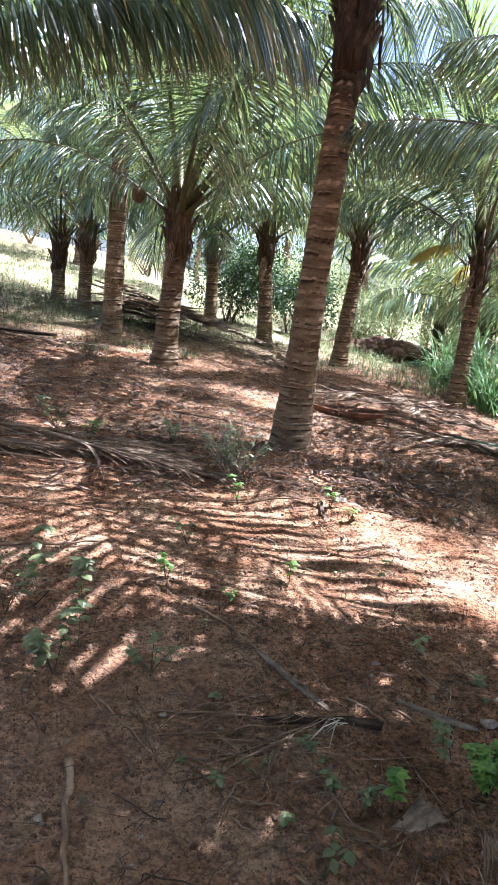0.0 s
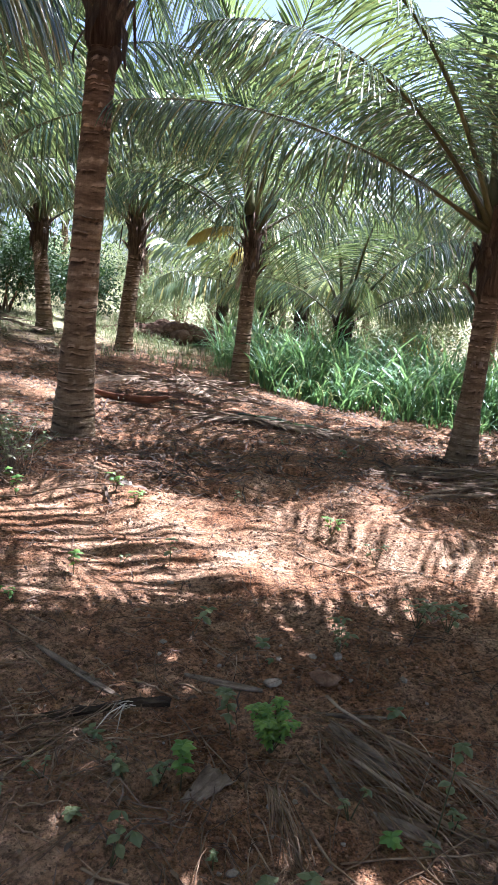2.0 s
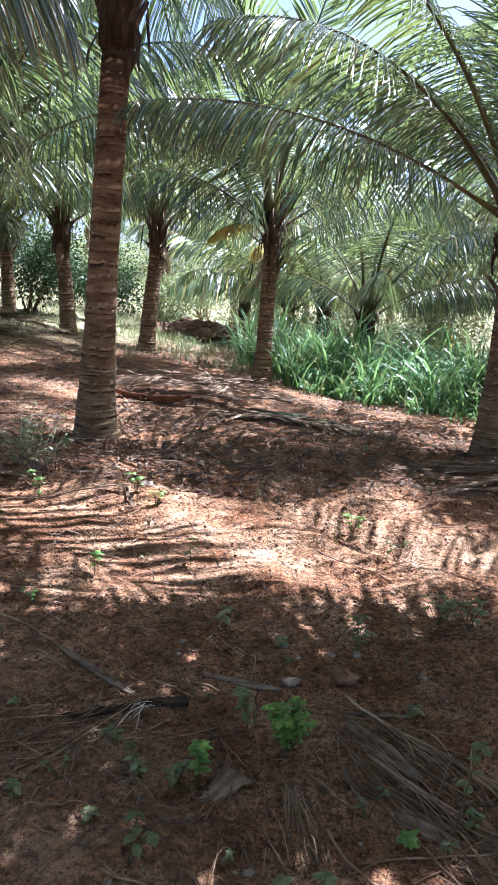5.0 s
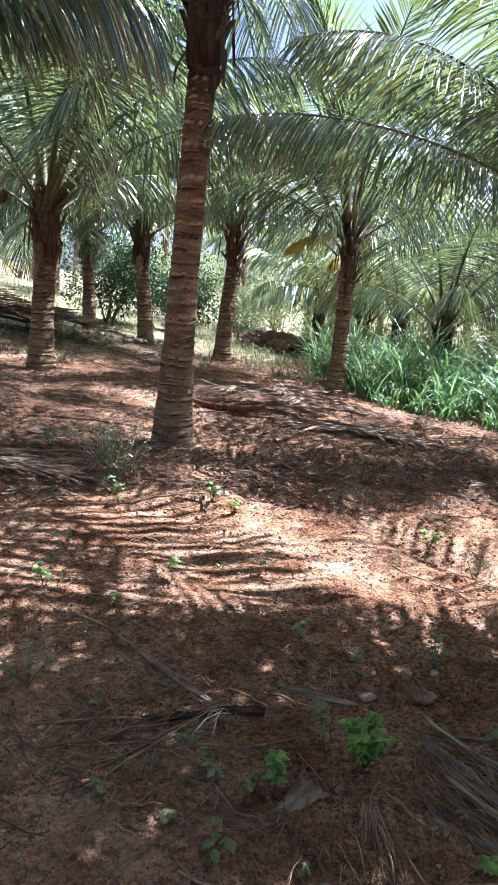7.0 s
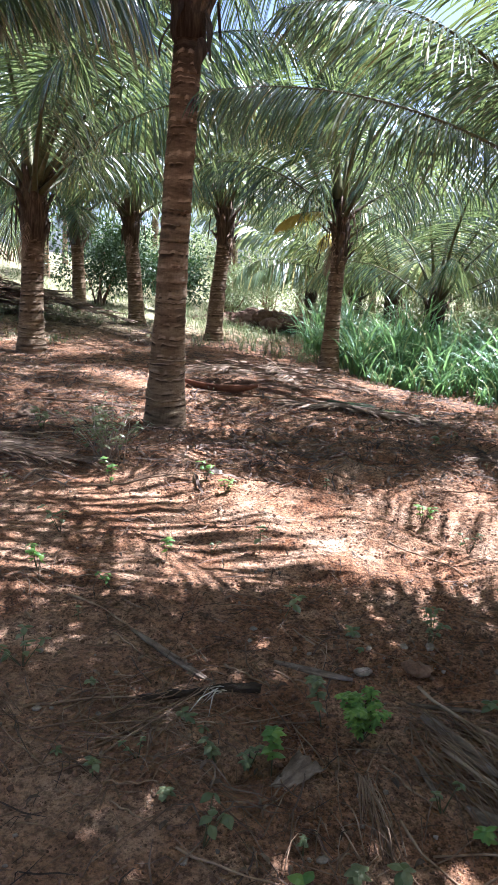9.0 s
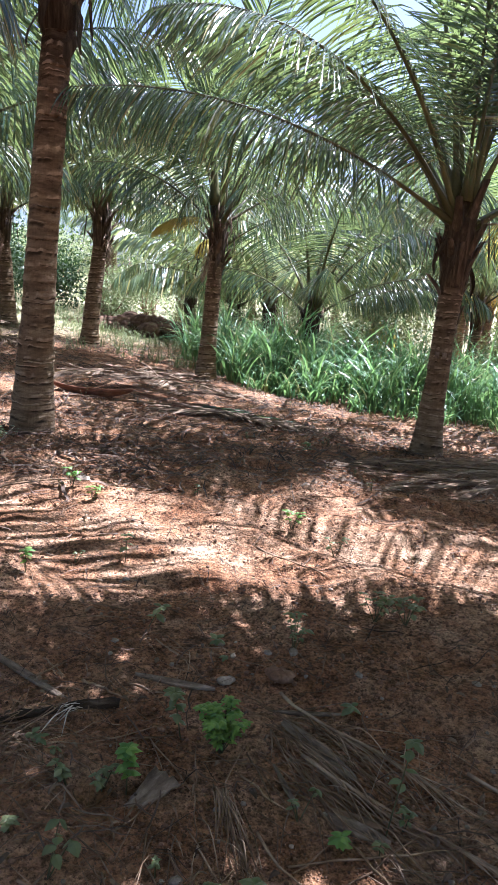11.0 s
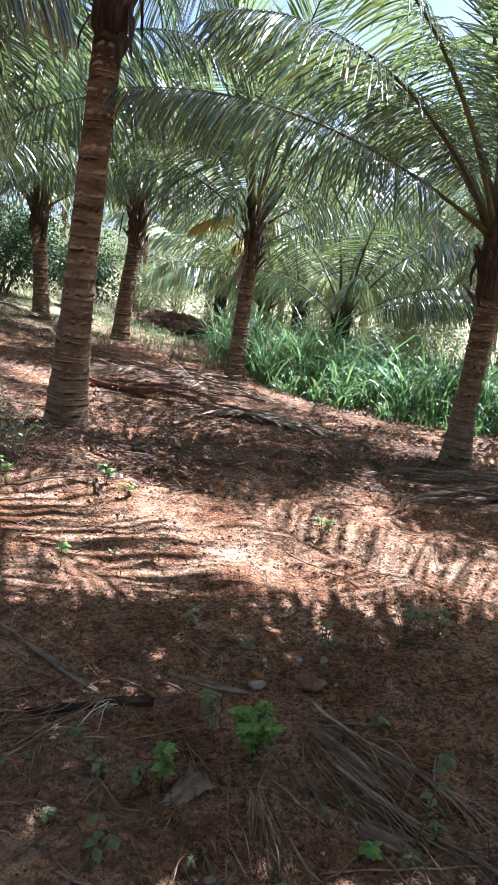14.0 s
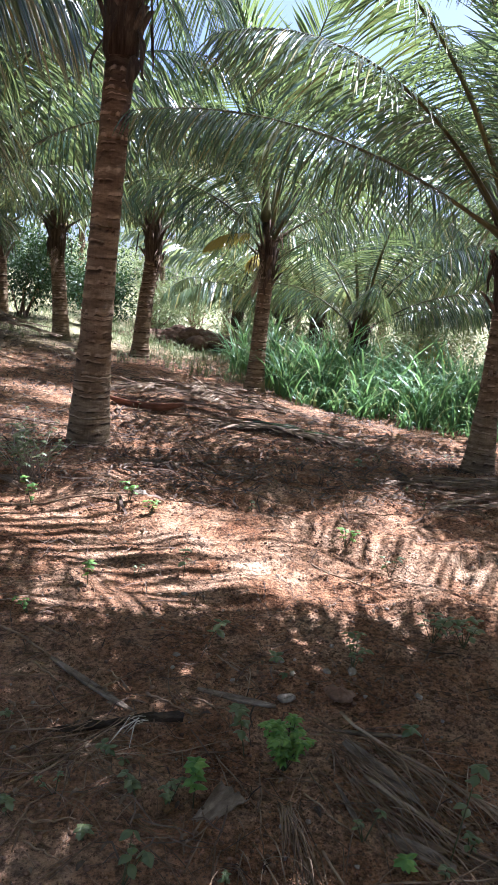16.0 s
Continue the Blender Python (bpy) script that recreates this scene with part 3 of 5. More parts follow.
def palm(seed, x, y, neck, top_shift=(0.0, 0.0), foot=0.19, mid=0.135, high=0.12, fronds=None, count=17, nuts=0, scale=1.0, boots=16, rags=2, boot_drop=0.3, label="", turn=0.0, gap=None, book=None, group="coconut palms of the grove"):
    """A coconut palm: ringed trunk up to its neck, a sleeve of old leaf bases, hanging sheaths and a crown of fronds."""
    rng = random.Random(seed)
    z = ground_z(x, y)
    tree = thing("coconut_palm", None, Matrix.Translation((x, y, z)), label or "coconut palm with ringed brown trunk and arching green fronds", "palm tree", group)
    h = neck - z
    top = Vector((top_shift[0], top_shift[1], h))
    path = [Vector((0, 0, -0.05)), Vector((top.x * 0.22, top.y * 0.22, h * 0.3)), Vector((top.x * 0.6, top.y * 0.6, h * 0.68)), top, top + Vector((top.x * 0.1, top.y * 0.1, 0.35))]
    part("trunk", trunk_mesh(rng, path, [foot, foot * 0.79, mid * 1.09, mid * 1.02, mid, (mid + high) / 2, high, high]), tree)
    sh = Shell()
    sh.tube([top + Vector((0, 0, v)) for v in (-boot_drop * 0.5, -0.1, 0.2, 0.45, 0.7)], [high * 1.02, high * 1.18, high * 1.35, high * 1.25, 0.06], 12)
    part("fibre_sleeve", sh.mesh("fibre_sleeve", [FIBRE]), tree)
    for i in range(boots):
        a, v = i * 2.4 + rng.uniform(-0.3, 0.3), -boot_drop + (boot_drop + 0.35) * i / max(boots - 1, 1)
        m = Matrix.Translation(top + Vector((math.cos(a) * high * (0.92 + 0.24 * i / boots), math.sin(a) * high * (0.92 + 0.24 * i / boots), v))) @ Matrix.Rotation(a, 4, "Z") @ Matrix.Rotation(rng.uniform(-0.08, 0.08), 4, "Y")
        part("leaf_base", BOOTS[rng.randrange(6)], tree, m)
    for i in range(boots // 2):
        a = rng.uniform(0, 2 * math.pi)
        m = Matrix.Translation(top + Vector((math.cos(a) * high * 1.4, math.sin(a) * high * 1.4, rng.uniform(-0.15, 0.35)))) @ Matrix.Rotation(a, 4, "Z") @ Matrix.Rotation(rng.uniform(-0.35, 0.0), 4, "Y")
        which = rng.randrange(4)
        if i < rags:
            part("dry_sheath", RAGS[which], tree, m)
    tagged(part("dry_fringe", STRANDS[seed % 3], tree, Matrix.Translation(top), "brown dry strands hanging at the neck"), kind="stuff")
    crown = top + Vector((0, 0, 0.42))
    plan = list(fronds or [])
    levels = ["up", "up", "high", "high", "high", "high", "mid", "mid", "mid", "mid", "mid", "mid", "low", "low", "low", "low", "droop"]
    if count:
        for i in range(count):
            kind = levels[int(i * len(levels) / count)]
            plan.append((turn + i * 137.5 + rng.uniform(-12, 12), kind, rng.uniform(0.88, 1.08)))
    for az, kind, size in plan:
        which = int(kind[-1]) if kind[-1].isdigit() else None
        kind = kind.rstrip("01")
        if gap and (az - gap[0]) % 360 < gap[1] - gap[0] and kind not in ("up", "dead"):
            continue
        low = {"up": 0.2, "high": 0.12, "mid": 0.05, "low": -0.05, "droop": -0.15, "dead": -0.25}.get(kind, 0.0)
        kinds = book if book and (kind, 0) in book else FRONDS
        stalk, leaves = kinds[(kind, rng.randrange(2) if which is None else which)] if (kind, 1) in kinds else kinds[(kind, 0)]
        a = radians(az)
        m = Matrix.Translation(crown + Vector((math.cos(a) * 0.07, math.sin(a) * 0.07, low))) @ Matrix.Rotation(a, 4, "Z") @ Matrix.Diagonal((size * scale,) * 3 + (1,))
        frond = tagged(part("frond", leaves, tree, m, {"dead": "dry brown hanging frond", "gold": "yellowed drooping frond"}.get(kind, "")), kind="stuff")
        part("stalk", stalk, frond)
    for i in range(nuts):
        a, out, up = math.pi + i * 1.9, 0.54, 0.6 + 0.1 * (i % 2)
        hang = top + Vector((math.cos(a) * out, math.sin(a) * out, up))
        nut = part("coconut", NUT, tree, Matrix.Translation(hang) @ Matrix.Rotation(0.3, 4, "X"))
        st = Shell()
        st.tube([(0, 0, 0.1), (-math.cos(a) * 0.12, -math.sin(a) * 0.12, 0.3), (-math.cos(a) * 0.34, -math.sin(a) * 0.34, 0.38)], [0.008, 0.01, 0.014], 5)
        stem_ = part("nut_stalk", st.mesh("nut_stalk", [STALK]), nut)
    return tree


# the seven palms that stand nearest, by the rows of the grove
palm(1, 0.22, 6.37, 3.3, (0.14, 0.0), 0.19, 0.117, 0.11, [(38, "mid1", 1), (62, "low0", 1), (88, "mid0", 1), (115, "low1", 1), (140, "high0", 1), (162, "low0", 1), (50, "up0", 1.05), (80, "low1", 1.05), (130, "low0", 1.05), (170, "up0", 1.05), (5, "high1", 1.05), (5, "sweep", 1.05), (10, "mid0", 0.8), (15, "high1", 1.05), (20, "mid0", 0.8), (196, "high0", 1), (210, "low1", 1), (210, "mid0", 1), (224, "high0", 1), (224, "low0", 1), (224, "mid0", 1), (238, "high0", 1), (252, "high0", 1), (266, "high0", 1), (294, "high0", 1), (296, "comb", 1.05), (306, "low1", 0.8), (308, "high1", 1), (313, "comb", 1.05), (351, "mid0", 0.8)], count=0, boots=22, rags=7, boot_drop=0.12)
palm(2, -1.36, 9.94, 1.9, (0.06, 0.0), 0.2, 0.135, 0.13, [(2, "sweep", 0.95), (250, "dead", 0.35), (315, "high0", 1.1), (332, "mid1", 1.1), (298, "high1", 1.1)], turn=60, nuts=1, count=17)
palm(3, -2.56, 12.37, 3.4, (-0.02, 0.0), 0.19, 0.14, 0.13, turn=100, count=17)
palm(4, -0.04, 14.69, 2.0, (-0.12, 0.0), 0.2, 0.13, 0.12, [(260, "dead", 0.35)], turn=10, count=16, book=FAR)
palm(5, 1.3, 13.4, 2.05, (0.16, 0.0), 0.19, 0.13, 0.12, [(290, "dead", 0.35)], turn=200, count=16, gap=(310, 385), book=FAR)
palm(6, 2.72, 10.6, 1.9, (0.05, 0.0), 0.175, 0.105, 0.095, [(148, "gold", 0.42), (225, "dead", 0.35), (150, "up0", 1.3), (205, "up1", 1.25), (120, "up1", 1.2), (178, "up0", 1.1)], turn=150, count=17, gap=(150, 228))
palm(7, 3.9, 6.35, 1.75, (0.06, 0.0), 0.17, 0.1, 0.11, [(181, "reach", 1), (20, "up0", 1.15), (45, "high0", 1.1), (75, "high1", 1.1), (320, "high1", 1.1), (100, "up1", 1.2), (240, "up1", 1.0), (15, "gold", 0.8), (197, "arch", 1), (206, "sweep", 0.95), (150, "high0", 1.1), (0, "low1", 1.05), (30, "high1", 1.05), (60, "low1", 1.05), (70, "low0", 1.05), (80, "mid1", 1.05), (110, "mid0", 1.05), (120, "mid0", 1.05), (140, "mid0", 1.05), (160, "up1", 1.05), (265, "up0", 1.05), (300, "up1", 1.05), (350, "low1", 1.05), (335, "high0", 1.05), (340, "low0", 1)], count=0, boots=24, rags=4)
# smaller and farther palms behind them
palm(8, -4.24, 15.22, 1.6, (0.0, 0.0), 0.17, 0.12, 0.12, turn=33, count=13)
palm(9, -3.54, 14.49, 1.75, (0.02, 0.0), 0.17, 0.12, 0.12, turn=77, count=13)
palm(10, -1.2, 15.9, 2.0, (-0.05, 0.0), 0.17, 0.12, 0.12, [(275, "hang", 0.7)], turn=120, count=14, book=FAR)
palm(11, 3.3, 12.6, 1.7, (0.0, 0.0), 0.13, 0.085, 0.085, [(235, "gold", 0.45)], turn=190, count=12, boots=4, rags=0, boot_drop=0.1)
for _i, (_x, _y, _h) in enumerate([(5.0, 12.4, 0.75), (8.4, 13.4, 2.0), (7.0, 11.2, 1.5)]):
    palm(33 + _i, _x, _y, _h + ground_z(_x, _y), fronds=[(325, "reach", 0.7), (250, "low", 0.8)], gap=(140, 235), count=15, turn=_i * 47, boots=8, rags=1)
# the grove goes on in rows down the slope, smaller with the distance
FAR_ROWS = [(-7.5, 19.5, 1.8), (-6.0, 24.0, 2.4), (2.6, 23.0, 2.4), (5.6, 16.5, 0.8), (8.6, 17.0, 0.9), (10.8, 11.6, 1.6), (10.5, 24.0, 2.4), (13.0, 14.0, 2.0), (4.4, 19.4, 0.7), (7.2, 20.4, 0.9), (12.4, 18.0, 2.0), (5.4, 25.5, 2.2), (8.6, 27.5, 2.4), (14.5, 22.5, 2.2), (17.0, 18.0, 2.0), (13.5, 28.5, 2.6), (3.6, 29.5, 2.6), (-2.8, 23.5, 2.0), (-9.5, 25.0, 2.2), (18.5, 26.0, 2.6), (9.8, 14.6, 1.6), (5.2, 18.0, 0.7), (0.6, 31.0, 3.0), (-12.0, 21.0, 2.0), (21.0, 21.0, 2.4)]
for _i, (_x, _y, _h) in enumerate(FAR_ROWS):
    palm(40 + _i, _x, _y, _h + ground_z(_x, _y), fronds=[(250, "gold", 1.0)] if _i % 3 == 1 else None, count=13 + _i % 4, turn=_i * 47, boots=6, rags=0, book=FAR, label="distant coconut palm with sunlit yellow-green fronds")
# palms added beside and behind the walker, mostly unseen, their fronds set to shade the ground
palm(60, -3.5, 6.2, 2.5, fronds=[(-7, "bow", 1.0), (-30, "arch", 0.95), (8, "low0", 1.1)], count=18, turn=15, book=SHADE_FRONDS)
palm(61, 2.9, 1.1, 3.05, fronds=[(48, "mid0", 1.05), (56, "sweep", 0.8), (128, "comb", 1.05), (128, "mid0", 0.8), (136, "comb", 1.05), (136, "high1", 0.8), (144, "arch", 0.8), (144, "comb", 1.05), (144, "high1", 1.05), (144, "low0", 0.8), (144, "mid0", 0.8), (144, "sweep", 0.8), (152, "arch", 1.05), (152, "comb", 1.05), (152, "low1", 1.05), (231, "low1", 1)], count=0, book=SHADE_FRONDS)
palm(67, 4.7, 3.0, 2.5, fronds=[(96, "comb", 0.8), (128, "arch", 1.05), (168, "arch", 1.05), (168, "mid1", 1.05), (176, "high0", 0.8), (176, "low1", 1.05), (184, "comb", 1.05), (184, "low0", 1.05), (184, "mid0", 1.05), (192, "arch", 0.8), (192, "comb", 0.8), (192, "low1", 1.05), (192, "mid1", 0.8), (192, "sweep", 1.05), (200, "high1", 0.8), (200, "mid0", 0.8), (208, "low0", 0.8), (216, "low0", 1.05), (216, "sweep", 0.8), (224, "high0", 0.8), (232, "mid0", 1.05), (240, "high0", 1.05)], count=0, book=SHADE_FRONDS)
palm(62, -3.4, 2.3, 2.9, count=9, turn=40, book=SHADE_FRONDS)
palm(63, 3.8, -1.6, 3.0, fronds=[(22, "mid0", 1), (33, "high1", 1), (33, "low0", 1), (66, "high1", 1), (77, "mid0", 1), (110, "low1", 1), (132, "high0", 1), (132, "low1", 1), (154, "high0", 1), (187, "high1", 1), (187, "low0", 1), (209, "high0", 1), (242, "mid0", 1), (286, "low0", 1), (297, "mid0", 1), (352, "high0", 1)], count=0, book=SHADE_FRONDS)
palm(64, 7.6, 5.9, 2.4, fronds=[(22, "high0", 1), (55, "high1", 1), (88, "low1", 1), (88, "mid1", 1), (110, "low0", 1), (121, "mid1", 1), (154, "high0", 1), (160, "mid1", 1.05), (168, "low0", 1.05), (176, "mid0", 0.8), (184, "high0", 1.05), (192, "mid1", 1.05), (208, "mid0", 1.05), (242, "high0", 1), (319, "mid0", 1), (341, "mid1", 1)], count=0, book=SHADE_FRONDS)
palm(65, 7.6, 2.0, 2.6, fronds=[(0, "low1", 1), (66, "low1", 1), (66, "mid0", 1), (99, "mid0", 1), (132, "high0", 1), (136, "mid0", 1.05), (165, "low0", 1), (176, "high0", 1), (220, "low1", 1), (253, "mid0", 1), (275, "high0", 1), (308, "low0", 1), (319, "mid0", 1), (330, "high0", 1), (330, "low0", 1), (352, "mid1", 1)], count=0, book=SHADE_FRONDS)
palm(66, 0.4, -2.2, 3.0, count=17, turn=310, book=SHADE_FRONDS)
# outer palms, unseen, added to close the sky and lower the fill light
for _i, (_x, _y) in enumerate([(-7.0, 6.0), (-7.1, 2.2), (-6.9, -1.7), (-3.3, -1.6), (-7.0, -5.4), (-3.4, -5.6), (0.3, -6.0), (3.9, -5.4), (7.5, -1.7), (7.6, -5.5), (11.3, 5.8), (11.2, 2.0), (11.3, -1.8), (-7.2, 10.0), (-10.8, 4.2), (-10.8, 0.2), (0.2, -9.6), (4.0, -9.4), (-3.6, -9.5)]):
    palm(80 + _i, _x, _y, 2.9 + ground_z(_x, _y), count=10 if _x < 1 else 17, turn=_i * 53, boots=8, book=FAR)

# ---- ground cover ----
def tall_grass():
    """A stand of lush fodder grass with arching blades, thinner and shorter at its edge."""
    rng, sh = random.Random(21), Shell()
    clumps = 0
    while clumps < 620:
        x, y = rng.uniform(3.05, 11.0), rng.uniform(6.2, 14.0)
        edge = 10.3 - 0.95 * (x - 2.7) if x < 4.6 else 8.5 - 0.62 * (x - 4.6)  # its front edge runs down past two palms
        inside = y - edge
        if inside < -0.15 or math.hypot(x - 3.9, y - 6.35) < 0.35 or inside > 4.0 or noise.noise((x * 1.3, y * 1.3, 4.0)) < -0.22:
            continue
        clumps += 1
        tall = (0.3 + 0.72 * step(inside, -0.1, 1.1)) * rng.uniform(0.6, 1.35)
        for _ in range(rng.randrange(9, 15)):
            a, ln = rng.uniform(0, 2 * math.pi), tall * rng.uniform(0.65, 1.4)
            out, p = rng.uniform(0.1, 0.65), Vector((x + rng.gauss(0, 0.07), y + rng.gauss(0, 0.07), ground_z(x, y) - 0.02))
            way, line = Vector((math.cos(a) * out, math.sin(a) * out, 1)).normalized(), []
            sag = rng.uniform(0.2, 0.6)
            for j in range(6):
                line.append(p.copy())
                p = p + way * (ln / 5)
                way = (way + Vector((math.cos(a) * 0.5, math.sin(a) * 0.5, -1)) * sag * (0.3 + 0.35 * j)).normalized()
            w = rng.uniform(0.007, 0.017)
            b = a + math.pi / 2 + rng.uniform(-0.5, 0.5)
            sh.strip(line, [w * 0.7, w, w, w * 0.9, w * 0.6, 0.001], Vector((math.cos(b), math.sin(b), 0)), keel=0.35)
    return thing("tall_grass", sh.mesh("tall_grass", [GRASS], smooth=False), Matrix(), "lush green fodder grass with long arching blades", "grass", kind="stuff")


tall_grass()


def scattered(name, label, category, material_, count, seed, spot, make, smooth=False):
    """One object of many small pieces that nobody could count: make(shell, rng, x, y, z) for each accepted spot."""
    rng, sh, done, tries = random.Random(seed), Shell(), 0, 0
    while done < count and tries < count * 30:
        tries += 1
        at = spot(rng)
        if at is None:
            continue
        make(sh, rng, at[0], at[1], ground_z(*at))
        done += 1
    return thing(name, sh.mesh(name, [material_], smooth), Matrix(), label, category, kind="stuff")


def tuft(sh, rng, x, y, z, low=0.05, high=0.16):
    for _ in range(rng.randrange(4, 8)):
        a, ln, out = rng.uniform(0, 6.28), rng.uniform(low, high), rng.uniform(0.2, 0.9)
        p, d = Vector((x + rng.gauss(0, 0.03), y + rng.gauss(0, 0.03), z - 0.01)), Vector((math.cos(a) * out, math.sin(a) * out, 1)).normalized()
        tip = p + d * ln
        bend = tip + Vector((math.cos(a), math.sin(a), -0.4)) * ln * 0.5
        sh.strip([p, tip, bend], [0.004, 0.0035, 0.0005], Vector((-math.sin(a), math.cos(a), 0)))


def on_slope(rng):
    x, y = rng.uniform(-9, 1.5), rng.uniform(9.0, 24)
    if y - 0.55 * x + 4.5 * noise.noise((x * 0.6, y * 0.6, 2.0)) < 13.2:
        return None
    return x, y


scattered("short_grass", "short green and straw-coloured grass on the open slope", "grass", DULL, 3000, 31, on_slope, tuft)


def on_lawn(rng):
    x, y = rng.uniform(0.8, 5.5), rng.uniform(11.5, 24.0)
    return (x, y) if noise.noise((x * 0.8, y * 0.8, 5.0)) > -0.1 else None


scattered("weeds", "low pale weeds between the farther palms", "weeds", DULL, 800, 32, on_lawn, lambda sh, rng, x, y, z: tuft(sh, rng, x, y, z, 0.08, 0.3))


def under_palms(rng):
    """Litter lies thick under and behind the first row, and thin in front of it."""
    y = rng.uniform(1.0, 16.0)
    x = rng.uniform(-1.2 - 0.42 * y, 1.0 + 0.62 * y)
    dense = 0.26 + 0.74 * step(y, 4.6, 6.2)
    dense *= 0.45 + 0.9 * (noise.noise((x * 0.8, y * 0.8, 9.0)) + 0.35)
    return (x, y) if rng.random() < dense else None


def blade_litter(sh, rng, x, y, z):
    """A dry leaflet strip lying loosely on the ground."""
    a, ln, w = rng.gauss(0.15, 0.8), rng.uniform(0.05, 0.36), rng.uniform(0.003, 0.011)
    if y < 4.5:
        ln, w = ln * 0.6, w * 0.3
    d, s = Vector((math.cos(a), math.sin(a), 0)), Vector((-math.sin(a), math.cos(a), rng.uniform(-0.3, 0.3)))
    line, bow = [], rng.uniform(0, 0.025)
    for t in (-0.5, -0.17, 0.17, 0.5):
        q = Vector((x, y, 0)) + d * ln * t + s * rng.uniform(-0.015, 0.015)
        line.append((q.x, q.y, ground_z(q.x, q.y) + 0.008 + bow * (1 - 4 * t * t) + rng.uniform(0, 0.01)))
    sh.strip(line, [w * 0.7, w, w * 0.9, w * 0.3], s)


scattered("leaf_litter", "dry brown and grey palm leaflets strewn on the soil", "leaf litter", LITTER, 13000, 33, under_palms, blade_litter)


def leaf_chip(sh, rng, x, y, z):
    """A curled fallen broad leaf."""
    a, ln = rng.uniform(0, 6.28), rng.uniform(0.025, 0.075) * (0.95 if y > 4.6 else 0.6)
    d, s = Vector((math.cos(a), math.sin(a), rng.uniform(-0.3, 0.4))), Vector((-math.sin(a), math.cos(a), rng.uniform(-0.4, 0.4)))
    c = Vector((x, y, z + 0.012))
    sh.strip([c - d * ln * 0.5, c - d * ln * 0.2 + Vector((0, 0, 0.008)), c + d * ln * 0.2 + Vector((0, 0, 0.008)), c + d * ln * 0.5], [0.002, ln * 0.21, ln * 0.16, 0.001], s, fold=0.7)


scattered("fallen_leaves", "small curled dead leaves on the soil", "leaves", DEADLEAF, 7500, 34, under_palms, leaf_chip)


def near_soil(rng):
    y = rng.uniform(1.0, 7.5)
    return rng.uniform(-0.9 - 0.4 * y, 0.7 + 0.62 * y), y


def crumb(sh, rng, x, y, z):
    r = 0.002 + 0.009 * rng.random() ** 5
    sh.lump((x, y, z + r * 0.35), (r, r * rng.uniform(0.7, 1.2), r * rng.uniform(0.5, 0.9)), rng, rings=4, sides=6, rough=0.45)


def clump_of_crumbs(sh, rng, x, y, z):
    for _ in range(rng.randrange(1, 7)):
        px, py = x + rng.gauss(0, 0.04), y + rng.gauss(0, 0.04)
        crumb(sh, rng, px, py, ground_z(px, py))


scattered("soil_crumbs", "red-brown crumbs and clods of loose soil", "soil", CLOD, 8500, 35, near_soil, clump_of_crumbs, True)
def at_feet(rng):
    y = rng.uniform(1.1, 3.3)
    return rng.uniform(-0.5 - 0.3 * y, 0.5 + 0.5 * y), y


def small_grit(sh, rng, x, y, z):
    for _ in range(rng.randrange(2, 6)):
        px, py, r = x + rng.gauss(0, 0.025), y + rng.gauss(0, 0.025), rng.uniform(0.0015, 0.0045)
        sh.lump((px, py, ground_z(px, py) + r * 0.5), (r, r * rng.uniform(0.7, 1.2), r * rng.uniform(0.6, 1.0)), rng, rings=3, sides=5, rough=0.4)


scattered("fine_grit", "fine grit and crumbs of dry red soil", "soil", CLOD, 3600, 38, at_feet, small_grit, True)
scattered("gravel", "small pale pebbles strewn on the soil", "pebbles", STONE, 1500, 36, near_soil, crumb, True)


def fine_twig(sh, rng, x, y, z):
    a, ln = rng.uniform(0, 6.28), rng.uniform(0.05, 0.28)
    pts, bend = [], rng.uniform(-0.6, 0.6)
    px, py = x, y
    for j in range(4):
        pts.append((px, py, ground_z(px, py) + 0.005 + 0.006 * rng.random()))
        px, py, a = px + math.cos(a) * ln / 3, py + math.sin(a) * ln / 3, a + bend / 3 + rng.uniform(-0.2, 0.2)
    r = rng.uniform(0.001, 0.0028)
    sh.tube(pts, [r, r, r * 0.8, r * 0.4], 4)


scattered("twigs", "thin dead twigs lying on the soil", "twigs", TWIG, 1500, 37, near_soil, fine_twig)


# ---- single things on the ground ----
def stick(x0, y0, x1, y1, r=0.009, lift=0.0, seed=0, label="thin dead stick lying on the red soil", flat=0.8, material_=None):
    """A dead stick or stripped frond rib, kinked and thinner to one end."""
    rng, sh, pts = random.Random(seed * 7 + 1), Shell(), []
    ln = math.hypot(x1 - x0, y1 - y0)
    for j in range(9):
        t = j / 8
        x, y = x0 + (x1 - x0) * t, y0 + (y1 - y0) * t
        k = math.sin(t * 5 + seed) * 0.009 * ln + rng.uniform(-0.006, 0.006)
        x, y = x - (y1 - y0) / ln * k, y + (x1 - x0) / ln * k
        pts.append(Vector((x, y, ground_z(x, y) + r * 0.7 + lift * t)))
    base = pts[0].copy()
    sh.tube([p - base for p in pts], [r * (1.1 - 0.6 * j / 8) * rng.uniform(0.85, 1.15) for j in range(9)], 7, 0, flat)
    return thing("stick", sh.mesh("stick", [material_ or TWIG]), Matrix.Translation(base), label, "stick", "dead sticks on the soil")


